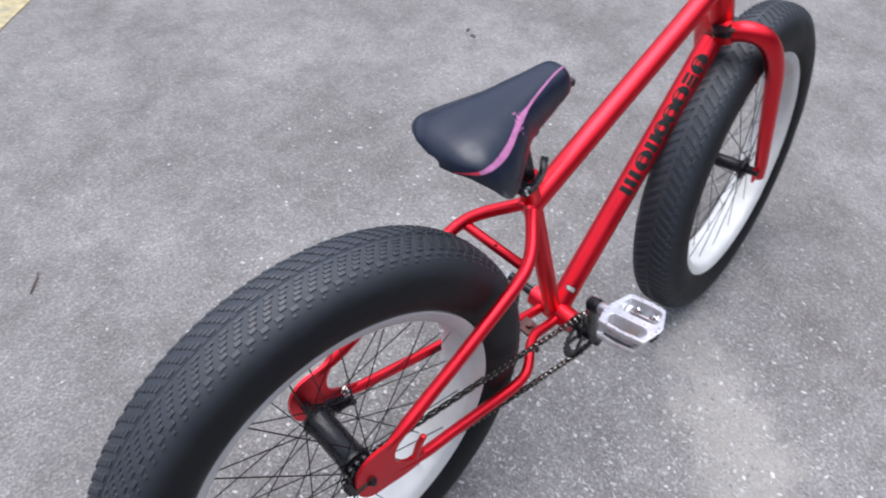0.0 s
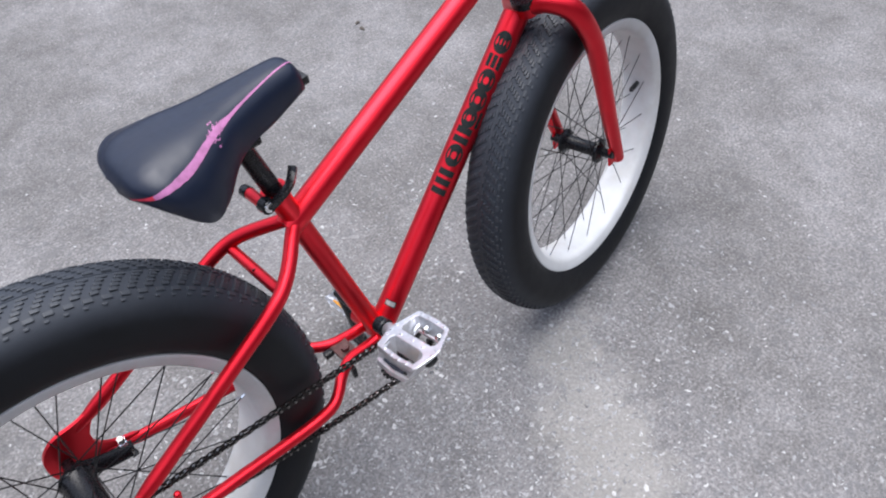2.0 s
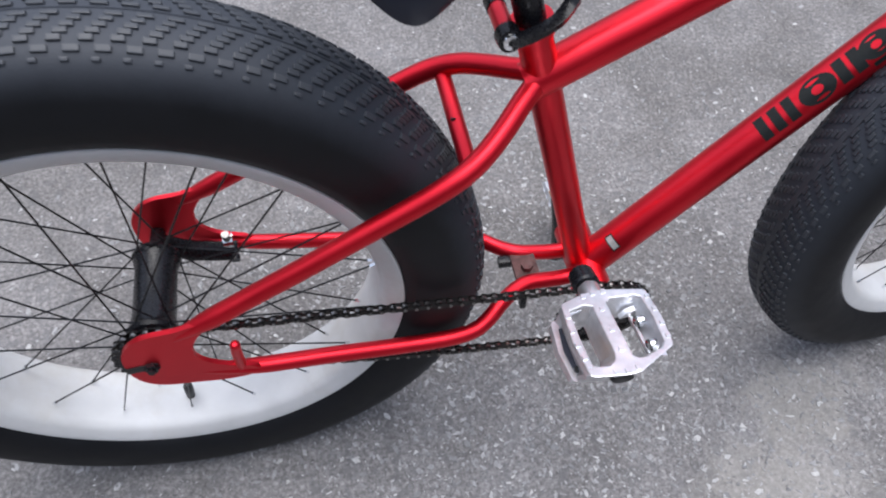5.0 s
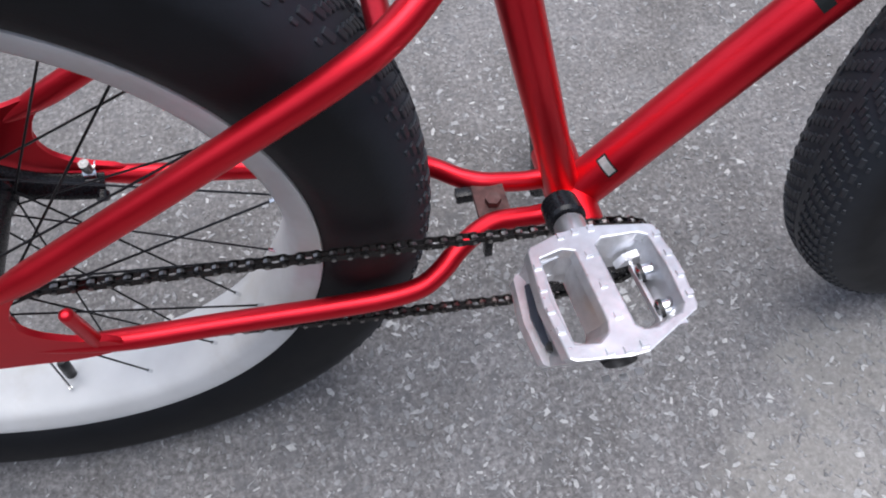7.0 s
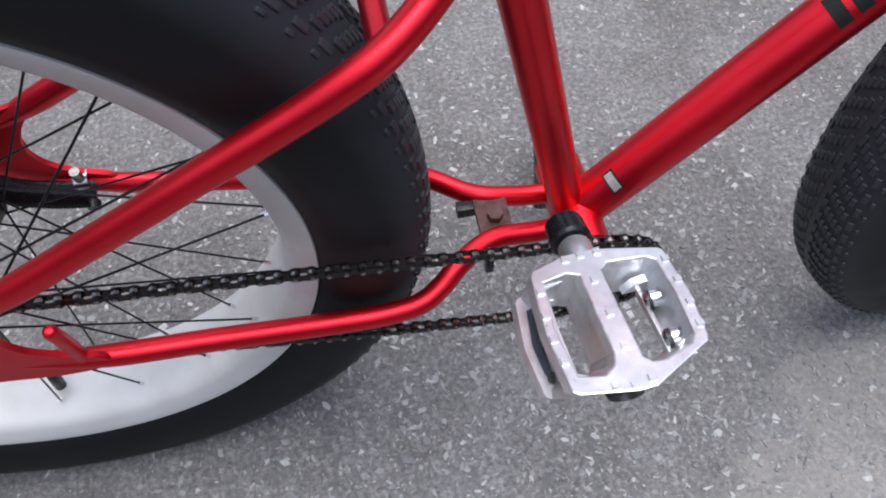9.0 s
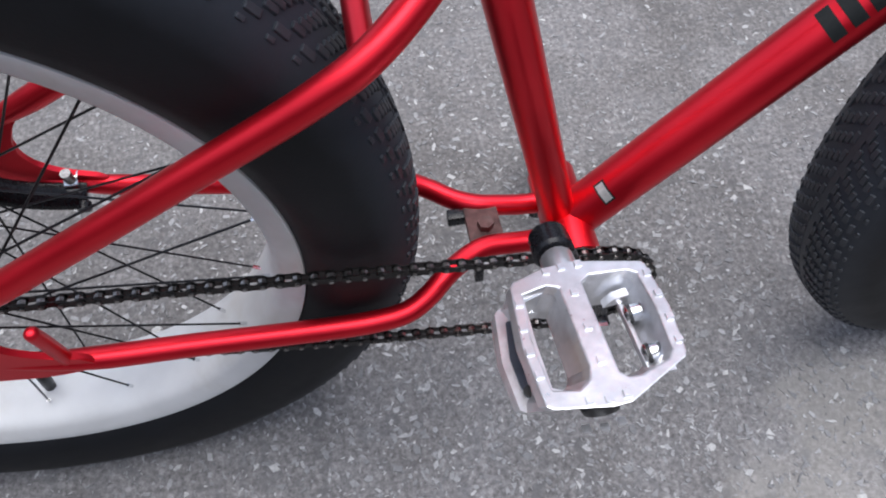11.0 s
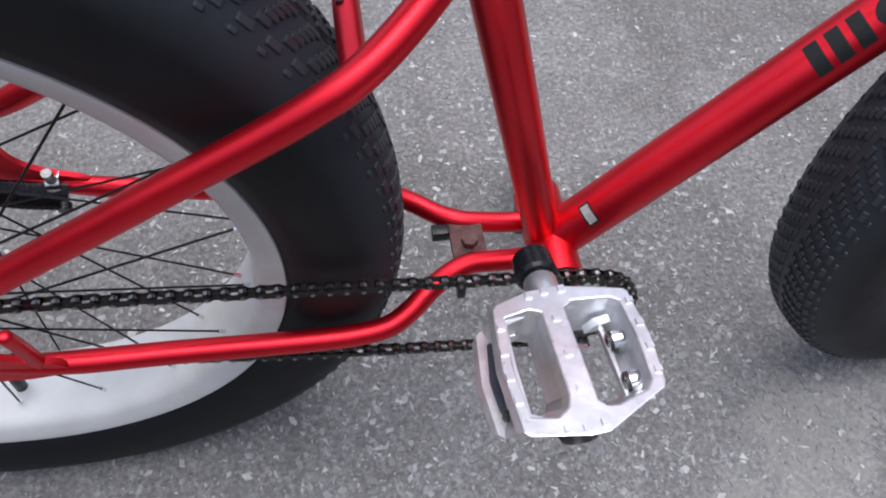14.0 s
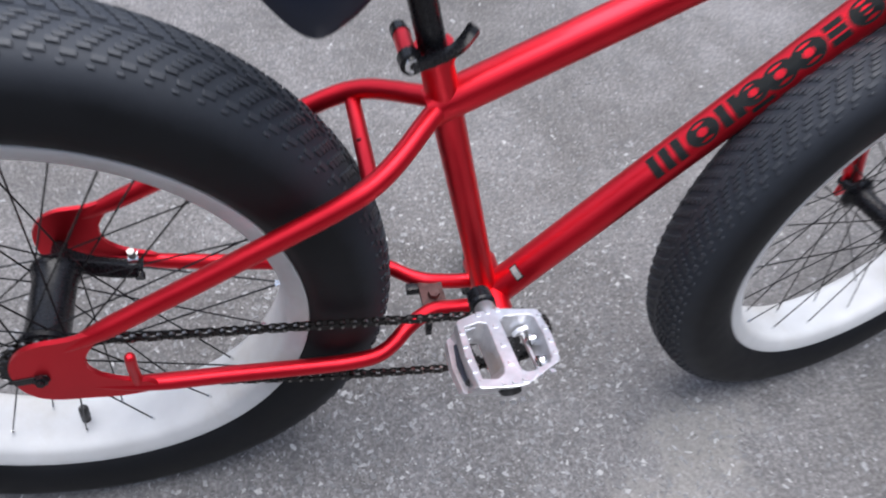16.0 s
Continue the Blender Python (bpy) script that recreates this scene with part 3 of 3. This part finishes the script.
        tmp = [(-0.0056, 0.0014), (-0.0056, 0.0019), (0.0056, 0.0019), (0.0056, 0.0014)] if outer else [(-0.0017, 0.0030), (-0.0017, 0.0038), (0.0017, 0.0038), (0.0017, 0.0030)]
        rings = [[bm.verts.new(m @ Vector((r * math.cos(a), y, r * math.sin(a)))) for a in (2 * math.pi * k / 8 for k in range(8))] for y, r in tmp]
        for a, b in zip(rings, rings[1:]):
            for k in range(8):
                bm.faces.new((a[k], a[(k + 1) % 8], b[(k + 1) % 8], b[k])).material_index = 1
        for ring in (rings[0], rings[-1]):
            bm.faces.new(ring).material_index = 1
    bmesh.ops.recalc_face_normals(bm, faces=bm.faces)
    me = bpy.data.meshes.new("link")
    bm.to_mesh(me)
    bm.free()
    me.materials.append(CHAIN)
    me.materials.append(PIN)
    return me


line = chain_path()
kinds = (link_mesh(True), link_mesh(False))
for k, p in enumerate(line):
    q = line[(k + 1) % len(line)]
    ob = new("link", kinds[k % 2])
    ob.parent = chain
    ob.matrix_local = Matrix.Translation(((p.x + q.x) / 2, 0, (p.y + q.y) / 2)) @ Matrix.Rotation(-math.atan2(q.y - p.y, q.x - p.x), 4, "Y")

cog = part("cog", toothed(B(), R_COG, 18, CHAIN_Y - 0.0014, CHAIN_Y + 0.0014, 0.020), BLACK, bicycle, "black single rear cog", smooth=False)
cog.location = REAR
for sgn in (-1, 1):
    nut = B()
    out = 0.0905 if sgn < 0 else 0.0965
    spin(nut, [(sgn * out, 0.005), (sgn * out, 0.0080), (sgn * (out + 0.0050), 0.0080), (sgn * (out + 0.0058), 0.006)], 6)
    spin(nut, [(sgn * (out - 0.001), 0.004), (sgn * (out + 0.009), 0.004)], 10)
    part("axle_nut", nut, BLACK, bicycle, "dark axle nut", smooth=False).location = REAR

# coaster brake arm, strapped to the left chain stay
arm = part("brake_arm", sweep(B(), glide([(0.020, 0.0700, -0.006), (0.046, 0.0710, -0.026), (0.072, 0.0720, -0.038), (0.104, 0.0730, -0.046)], 5), 0.0125, 14, flat=0.30), BLACK, bicycle, "black coaster brake arm strapped to the chain stay")
part("strap", spin(B(), [(-0.006, 0.0112), (-0.006, 0.0128), (0.006, 0.0128), (0.006, 0.0112)], 20), CHROME, arm).matrix_local = pose(0.095, 0.0855, -0.040, 0, 0, 90)
part("screw", sweep(B(), [(0.095, 0.0800, -0.030), (0.095, 0.0780, -0.018)], 0.0048, 10), PIN, arm)
part("arm_bolt", sweep(B(), [(0.100, 0.0690, -0.050), (0.100, 0.0620, -0.052)], 0.0060, 10), BLACK, arm)


def pedal(place, both):
    """An open cast platform pedal: outer cage, middle bar over the spindle, studs, end cap, reflectors."""
    p = assembly("pedal", "silver cast alloy platform pedal with studs and reflectors")
    p.matrix_local = place
    # outline seen from above: x across, y from inner (0) to outer (-0.104)
    outer = [(-0.0336, -0.010), (-0.013, -0.002), (0.0024, 0.000), (0.017, -0.0025), (0.044, -0.0085), (0.046, -0.011), (0.0475, -0.046), (0.0440, -0.078), (0.042, -0.082), (0.006, -0.1035), (-0.004, -0.1045), (-0.034, -0.1005), (-0.037, -0.098), (-0.0395, -0.058), (-0.0360, -0.014)]
    web = [(-0.0320, -0.011), (-0.013, -0.002), (0.0024, 0.000), (0.017, -0.0025), (0.044, -0.0085), (0.0450, -0.014), (0.0455, -0.018), (0.0450, -0.074), (0.042, -0.082), (0.006, -0.1035), (-0.004, -0.1045), (-0.034, -0.1005), (-0.0330, -0.094), (-0.0300, -0.088), (-0.0295, -0.056), (-0.0285, -0.022)]
    hole_a = [(-0.0300, -0.021), (-0.0150, -0.0170), (-0.0085, -0.0200), (-0.0085, -0.078), (-0.011, -0.086), (-0.018, -0.0915), (-0.0310, -0.0890), (-0.0335, -0.055)]
    hole_b = [(0.0055, -0.0180), (0.0110, -0.0135), (0.0340, -0.0145), (0.0385, -0.0180), (0.0395, -0.046), (0.0370, -0.0760), (0.0330, -0.0815), (0.0150, -0.0885), (0.0090, -0.0880), (0.0055, -0.0840)]
    hole_core = [(-0.0265, -0.022), (-0.0140, -0.0170), (-0.0048, -0.0200), (-0.0048, -0.078), (-0.009, -0.086), (-0.018, -0.0915), (-0.0270, -0.0870), (-0.0275, -0.055)]
    hole_low = [(x + (0.0052 if x > -0.02 else 0), y) for x, y in hole_a]
    hole_b_low = [(x - 0.0030 if x < 0.012 else x + (0.0038 if x > 0.03 else 0), y) for x, y in hole_b]
    half = 0.0123
    for piece, edge, z_hi, z_lo in (("upper_frame", outer, half, half - 0.0055), ("core", web, half - 0.0055, 0.0055 - half), ("lower_frame", outer, 0.0055 - half, -half)):
        bm = B()
        loops = []
        for z in (z_hi, z_lo):
            for pts in (edge, {"upper_frame": hole_a, "core": hole_core, "lower_frame": hole_low}[piece], hole_b if piece == "upper_frame" else hole_b_low):
                vs = [bm.verts.new((x, y, z)) for x, y in pts]
                es = [bm.edges.new((vs[k], vs[(k + 1) % len(vs)])) for k in range(len(vs))]
                loops.append((vs, es))
        for i in (0, 3):
            bmesh.ops.triangle_fill(bm, use_beauty=True, use_dissolve=True, edges=[e for _, es in loops[i : i + 3] for e in es], normal=(0, 0, 1))
        for i in range(3):
            a, b = loops[i][0], loops[i + 3][0]
            n = len(a)
            for k in range(n):
                bm.faces.new((a[k], a[(k + 1) % n], b[(k + 1) % n], b[k]))
        bmesh.ops.recalc_face_normals(bm, faces=bm.faces)
        if piece != "core":
            sharp = [e for e in bm.edges if len(e.link_faces) == 2 and e.calc_face_angle(0) > 0.6 and (e.verts[0].co.z + e.verts[1].co.z) * z_hi > 0 and max(abs(v.co.z) for v in e.verts) > half - 0.0001]
            bmesh.ops.bevel(bm, geom=sharp, offset=0.0010, segments=2, affect="EDGES", profile=0.6)
        for v in bm.verts:
            k = (v.co.z - half) / (2 * half)
            v.co.x, v.co.y = v.co.x + 0.0125 * k, (-0.004 * k + v.co.y) * (1 + 0.233 * k) + 0.0089 * k
        part(piece, bm, ALLOY, p, "silver cast alloy, scuffed", smooth=False)
    studs = [(-0.013, -0.006), (-0.0032, -0.0042), (0.0072, -0.0037), (0.0440, -0.0191), (0.0442, -0.0363), (0.0438, -0.0542), (0.0425, -0.0701), (0.0044, -0.0981), (-0.0054, -0.1000), (-0.0150, -0.0990), (-0.0355, -0.0784), (-0.0366, -0.0628), (-0.0360, -0.0458), (-0.0340, -0.0278), (-0.0013, -0.0256), (-0.0015, -0.0517), (-0.0018, -0.0755)]
    for x, y in studs:
        for z in (half, -half):
            part("stud", sweep(B(), [(x, y, z - math.copysign(0.001, z)), (x, y, z + math.copysign(0.0016, z))], [0.0032, 0.0028], 4), ALLOY, p, smooth=False)
    part("spindle", sweep(B(), [(0, 0.018, 0.001), (0, 0.0165, 0.001), (0, 0.0150, 0.001), (0, -0.003, 0), (0, -0.006, 0), (0, -0.090, 0)], [0.0070, 0.0090, 0.0105, 0.0108, 0.0062, 0.0062], 16), ALLOY, p, "bright steel spindle")
    cap = sweep(B(), [(-0.007, -0.0925, 0), (-0.007, -0.0968, 0)], [0.0110, 0.0098], 20)
    for v in cap.verts:
        v.co.z = v.co.z * 0.50 - 0.0015
    part("end_cap", cap, PLASTIC, p, "black plastic end cap")
    # dark blue-grey sheet: the pocket's shade put in as colour
    pocket = slab(B(), [(-0.0345, -0.022), (-0.0410, -0.024), (-0.0445, -0.050), (-0.0432, -0.070), (-0.0400, -0.079), (-0.0345, -0.079)], -0.0075, -0.0058)
    for v in pocket.verts:
        v.co.y, v.co.z = v.co.z, v.co.y
    bmesh.ops.recalc_face_normals(pocket, faces=pocket.faces)
    part("pocket_floor", pocket, POCKET_SHADE, p, "dark sheet standing in for shade in the pocket", smooth=False)
    for x in (-0.0345, 0.0385) if both else (-0.0345,):
        part("reflector", block(B(), (0.002, 0.048, 0.013), Matrix.Translation((x, -0.052, 0)), 0.001), AMBER, p, "amber plastic reflector")
    # no opening is cut here: a black disc gives the hole's shade
    part("pocket_hole", sweep(B(), [(-0.0390, -0.0745, -0.0062), (-0.0390, -0.0747, -0.0048)], [0.0038, 0.0036], 12), PLASTIC, p, "black disc standing in for the shade in a round hole")
    bracket = B()
    slab(bracket, [(0.0180, -0.0070), (0.0330, -0.0050), (0.0330, 0.0010), (0.0240, -0.0010)], -0.0240, -0.0180)
    block(bracket, (0.0030, 0.056, 0.0060), Matrix.Translation((0.0285, -0.050, -0.0085)), 0.001)
    part("bracket", bracket, ALLOY, p)
    for y in (-0.034, -0.064):
        part("boss", sweep(B(), [(0.0370, y, -0.003), (0.0285, y, -0.004), (0.0275, y, -0.004)], [0.0056, 0.0056, 0.0042], 14), CHROME, p)
        part("rubber_ring", sweep(B(), [(0.0310, y - 0.0005, -0.0036), (0.0290, y - 0.0005, -0.0040)], 0.0062, 14), PLASTIC, p, "dark rubber ring")
    return p


pedal_at = BB + CRANK_DIR
pedal(Matrix.Translation((pedal_at.x, -0.1653, 0.0944)) @ Matrix.Rotation(radians(-14), 4, "X"), False)
pedal(Matrix.Translation((BB.x + LEFT_CRANK.x + 0.034, 0.172, BB.z + LEFT_CRANK.z - 0.012)) @ Matrix.Rotation(math.pi, 4, "Z") @ Matrix.Rotation(radians(109), 4, "Y"), True)

# kickstand plate between the chain stays
stand = assembly("kickstand_bracket", "rusty steel kickstand plate with bolt between chain stays")
part("plate", block(B(), (0.031, 0.038, 0.007), Matrix.Translation((0.452, -0.003, -0.074)), 0.0015), RUST, stand)
part("bolt", sweep(B(), [(0.453, -0.008, -0.072), (0.453, -0.008, -0.063)], 0.0075, 6), RUST, stand)
part("clamp_lug", block(B(), (0.008, 0.010, 0.026), Matrix.Translation((0.441, -0.040, -0.092)), 0.0015), BLACK, stand)
part("clamp_ear", block(B(), (0.018, 0.012, 0.012), Matrix.Translation((0.430, 0.012, -0.078)), 0.002), BLACK, stand)

# ---- saddle, post, clamp ----
post = assembly("seat_post", "black steel seat post")
top = at_mid(0.4300, 0.295)
SEAT_AXIS = Vector((-0.242, 0, 0.970))
part("tube", sweep(B(), [top - SEAT_AXIS * 0.03, top + SEAT_AXIS * 0.108], 0.0135, 24), BLACK, post)
part("saddle_clamp", block(B(), (0.050, 0.044, 0.024), Matrix.Translation(top + SEAT_AXIS * 0.106), 0.005), BLACK, post)
clamp = assembly("seat_clamp", "red seat collar with black quick-release lever")
part("collar", sweep(B(), [top - SEAT_AXIS * 0.010, top + SEAT_AXIS * 0.004], 0.0196, 30), RED, clamp)
part("boss", sweep(B(), [(0.405, -0.020, 0.296), (0.405, 0.020, 0.296)], [0.0085, 0.0085], 16), RED, clamp)
part("nut", sweep(B(), [(0.405, 0.020, 0.296), (0.404, 0.034, 0.295)], [0.0092, 0.0086], 16), BLACK, clamp, "knurled black nut")
part("cam", sweep(B(), [(0.405, -0.016, 0.297), (0.405, -0.029, 0.298)], [0.0115, 0.0105], 18), BLACK, clamp)
part("cam_bolt", sweep(B(), [(0.405, -0.0275, 0.2982), (0.405, -0.032, 0.2985)], [0.0080, 0.0068], 14), CHROME, clamp, "chrome lever bolt")
bm = B()
blade = glide([(0.405, -0.0290, 0.2975), (0.425, -0.0265, 0.3005), (0.445, -0.0200, 0.3045), (0.456, -0.0120, 0.3080), (0.466, -0.0040, 0.3150)], 5)
rows = []
for k, p in enumerate(blade):
    run = (blade[min(k + 1, len(blade) - 1)] - blade[max(k - 1, 0)]).normalized()
    across = (Vector((0.25, 0, 0.97)) - run * run.dot(Vector((0.25, 0, 0.97)))).normalized()
    out = run.cross(across)
    half = 0.0054 - 0.0018 * math.sin(math.pi * k / (len(blade) - 1)) + (0.0012 if k > len(blade) - 3 else 0)
    rows.append([bm.verts.new(p + across * u * half + out * w * 0.0058) for u, w in ((-1, -0.4), (-0.8, -1), (0.8, -1), (1, -0.4), (1, 0.4), (0.8, 1), (-0.8, 1), (-1, 0.4))])
for r0, r1 in zip(rows, rows[1:]):
    for j in range(8):
        bm.faces.new((r0[j], r0[(j + 1) % 8], r1[(j + 1) % 8], r1[j]))
bm.faces.new(rows[0])
bm.faces.new(rows[-1])
part("lever", bm, BLACK, clamp, "flat black quick-release lever")
# raised black hexagon: the socket's inner shade as plain colour
part("bolt_socket", sweep(B(), [(0.405, -0.0318, 0.2985), (0.405, -0.0326, 0.2986)], 0.0028, 6), PLASTIC, clamp, "dark hexagon standing in for the shade in a socket")

saddle = assembly("saddle", "black vinyl saddle with worn pink stripe")
SX0, SX1 = 0.250, 0.524


def between(pts, t):
    """A smooth curve through (t, value) knots."""
    for i in range(len(pts) - 1):
        (a, u), (b, v) = pts[i], pts[i + 1]
        if t <= b or i == len(pts) - 2:
            s0 = (v - pts[i - 1][1]) / (b - pts[i - 1][0]) if i else (v - u) / (b - a)
            s1 = (pts[i + 2][1] - u) / (pts[i + 2][0] - a) if i + 2 < len(pts) else (v - u) / (b - a)
            k, h = min(1.0, (t - a) / (b - a)), b - a
            return u * (2 * k**3 - 3 * k * k + 1) + v * (3 * k * k - 2 * k**3) + h * (s0 * (k**3 - 2 * k * k + k) + s1 * (k**3 - k * k))


def saddle_half(t):
    """Half width at t from tail to nose."""
    return between([(0.0, 0.012), (0.008, 0.032), (0.03, 0.051), (0.08, 0.073), (0.14, 0.086), (0.20, 0.090), (0.28, 0.089), (0.36, 0.081), (0.46, 0.066), (0.56, 0.052), (0.70, 0.041), (0.84, 0.033), (0.94, 0.029), (0.98, 0.023), (0.993, 0.016), (1.0, 0.004)], t)


def saddle_top(t):
    return between([(0.0, 0.424), (0.03, 0.436), (0.08, 0.445), (0.16, 0.451), (0.30, 0.454), (0.50, 0.452), (0.75, 0.450), (0.92, 0.449), (0.97, 0.442), (1.0, 0.424)], t)


def saddle_point(t, u, lift=0.0):
    """u from -1 (right edge) to 1 (left edge)."""
    w = saddle_half(t)
    drop = between([(0.0, 0.008), (0.03, 0.016), (0.10, 0.036), (0.24, 0.070), (0.36, 0.066), (0.48, 0.050), (0.60, 0.044), (0.80, 0.040), (0.95, 0.030), (1.0, 0.018)], t)
    drop *= 1.22 if u < 0 else 1.0
    a = abs(u)
    th = a * 0.5 * math.pi * 1.12
    y = w * math.sin(th) ** 0.92 * (1 if u > 0 else -1)
    z = saddle_top(t) - drop * 0.85 * (1 - math.cos(th)) ** 1.25 - 0.004 * (1 - a) ** 2 * math.sin(math.pi * min(1, t * 1.3))
    z -= 0.0035 * math.exp(-(((u - 0.40) / 0.10) ** 2)) * math.sin(math.pi * min(1.0, t / 0.6))
    x = SX0 + (SX1 - SX0) * t
    if u > 0:
        y *= 0.94 - 0.12 * math.exp(-(((t - 0.45) / 0.20) ** 2))
        z += 0.010 * a ** 3 * max(0.0, 1 - t / 0.5)
    return Vector((x, -0.001 + 0.034 * t * (1.1 - 0.4 * t) + y * (1 + lift * 6), z + lift + 0.003))


bm = B()
NT, NU = 80, 48
grid = [[bm.verts.new(saddle_point(i / NT, -1 + 2 * j / NU)) for j in range(NU + 1)] for i in range(NT + 1)]
for i in range(NT):
    for j in range(NU):
        bm.faces.new((grid[i][j], grid[i + 1][j], grid[i + 1][j + 1], grid[i][j + 1]))
rim_loop = [grid[i][0] for i in range(NT + 1)] + grid[NT][1:NU] + [grid[i][NU] for i in range(NT, -1, -1)] + [grid[0][j] for j in range(NU - 1, 0, -1)]
middle = sum((v.co for v in rim_loop), Vector()) / len(rim_loop)
low = [bm.verts.new(v.co + Vector(((middle.x - v.co.x) * 0.06, (middle.y - v.co.y) * 0.10, -0.004 * min(1.0, 0.2 + 6 * (v.co.x - SX0) / (SX1 - SX0))))) for v in rim_loop]
n = len(rim_loop)
for k in range(n):
    bm.faces.new((rim_loop[k], rim_loop[(k + 1) % n], low[(k + 1) % n], low[k]))
bm.faces.new(low)
part("cover", bm, VINYL, saddle)


def ribbon(t0, t1, u_of, w_of, steps, lift, seed):
    bm, r = B(), random.Random(seed)
    prev = None
    for k in range(steps + 1):
        t = t0 + (t1 - t0) * k / steps
        u, w = u_of(t), w_of(t) * r.uniform(0.92, 1.08)
        pair = [bm.verts.new(saddle_point(t, u + s * w, lift)) for s in (-1, -0.33, 0.33, 1)]
        if prev:
            for j in range(3):
                bm.faces.new((prev[j], pair[j], pair[j + 1], prev[j + 1]))
        prev = pair
    return bm


def stripe_u(t):
    return between([(0.0, -1.0), (0.03, -0.90), (0.06, -0.80), (0.12, -0.66), (0.20, -0.56), (0.36, -0.48), (0.46, -0.46), (0.56, -0.46), (0.80, -0.34), (0.93, -0.25), (1.0, -0.15)], t)


part("stripe", ribbon(0.075, 0.97, stripe_u, lambda t: between([(0.0, 0.040), (0.40, 0.042), (0.48, 0.050), (0.56, 0.028), (0.75, 0.022), (1.0, 0.02)], t), 60, 0.0007, 3), PINK, saddle, "worn pink printed stripe")
part("stripe_end", ribbon(0.012, 0.075, stripe_u, lambda t: 0.040, 6, 0.0007, 4), STRIPE_RED, saddle, "red stripe end")
flecks, fr = B(), random.Random(11)
for k in range(46):
    t0, u0 = fr.gauss(0.445, 0.022), fr.gauss(-0.46, 0.060)
    ring = [saddle_point(t0 + 0.008 * fr.uniform(0.2, 1.0) * math.cos(a), u0 + 0.022 * fr.uniform(0.2, 1.0) * math.sin(a), 0.0008) for a in (0.3, 1.6, 2.7, 3.9, 5.2)]
    flecks.faces.new([flecks.verts.new(v) for v in ring])
part("nose_tab", block(B(), (0.012, 0.030, 0.012), Matrix.Translation((0.522, 0.014, 0.420)), 0.003), PLASTIC, saddle, "small black plastic tab under the nose")
part("worn_print", flecks, PINK, saddle, "flaked pink print")
for sgn in (-1, 1):
    part("rail", sweep(B(), glide([(0.290, sgn * 0.022 - 0.006, 0.415), (0.345, sgn * 0.022 - 0.002, 0.402), (0.415, sgn * 0.020 + 0.004, 0.400), (0.485, sgn * 0.010 + 0.012, 0.425)], 5), 0.0036, 10), BLACK, saddle)

# ---- marks on the down tube: plain dark shapes, and a small silver sticker ----
DT_AX = (DT1 - DT0).normalized()
DT_UP = Vector((-DT_AX.z, 0, DT_AX.x))
DT_SIDE = Vector((0, -1, 0))


def on_tube(s, a, r):
    """Along the down tube by s metres, round it by a degrees from its right side towards the top."""
    return DT0 + DT_AX * s + r * (math.cos(radians(a + 24)) * DT_SIDE + math.sin(radians(a + 24)) * DT_UP)


def tube_patch(bm, s0, s1, a0, a1, r=DT_R + 0.0004):
    ns, na = 3, max(2, int(abs(a1 - a0) / 8))
    g = [[bm.verts.new(on_tube(s0 + (s1 - s0) * i / ns, a0 + (a1 - a0) * j / na, r)) for j in range(na + 1)] for i in range(ns + 1)]
    for i in range(ns):
        for j in range(na):
            bm.faces.new((g[i][j], g[i + 1][j], g[i + 1][j + 1], g[i][j + 1]))


def tube_ring(bm, s, a, rs, ra, w, r=DT_R + 0.0004, n=28):
    outer = [bm.verts.new(on_tube(s + rs * math.cos(k * 2 * math.pi / n), a + ra * math.sin(k * 2 * math.pi / n), r)) for k in range(n)]
    inner = [bm.verts.new(on_tube(s + rs * w * math.cos(k * 2 * math.pi / n), a + ra * w * math.sin(k * 2 * math.pi / n), r)) for k in range(n)]
    for k in range(n):
        bm.faces.new((outer[k], outer[(k + 1) % n], inner[(k + 1) % n], inner[k]))


decal = assembly("decal", "dark rounded graphic shapes along the down tube")
S0 = 0.250
bm = B()
for k in range(3):
    tube_patch(bm, S0 + 0.004 + 0.0165 * k, S0 + 0.0150 + 0.0165 * k, -2, 68)
part("shape", bm, DECAL, decal)
for s in (0.074, 0.172, 0.206):
    bm = B()
    tube_ring(bm, S0 + s, 32, 0.0200, 38, 0.32)
    part("shape", bm, DECAL, decal)
bm = B()
for k in range(2):
    tube_patch(bm, S0 + 0.096 + 0.0165 * k, S0 + 0.1075 + 0.0165 * k, -2, 68)
part("shape", bm, DECAL, decal)
bm = B()
tube_ring(bm, S0 + 0.140, 36, 0.0180, 34, 0.30)
tube_patch(bm, S0 + 0.128, S0 + 0.156, -16, -2)
part("shape", bm, DECAL, decal)
bm = B()
for k in range(3):
    tube_patch(bm, S0 + 0.228, S0 + 0.250, 0 + 24 * k, 18 + 24 * k)
part("shape", bm, DECAL, decal)
bm = B()
tube_ring(bm, S0 + 0.272, 32, 0.0190, 38, 0.32)
tube_patch(bm, S0 + 0.256, S0 + 0.288, 25, 36)
part("shape", bm, DECAL, decal)
bm = B()
tube_patch(bm, 0.0425, 0.0535, 2, 56)
part("sticker_edge", bm, DECAL, decal, "dark edge of a small sticker")
bm = B()
tube_patch(bm, 0.0440, 0.0520, 7, 51, DT_R + 0.0007)
part("sticker", bm, STICKER, decal, "small silver sticker")
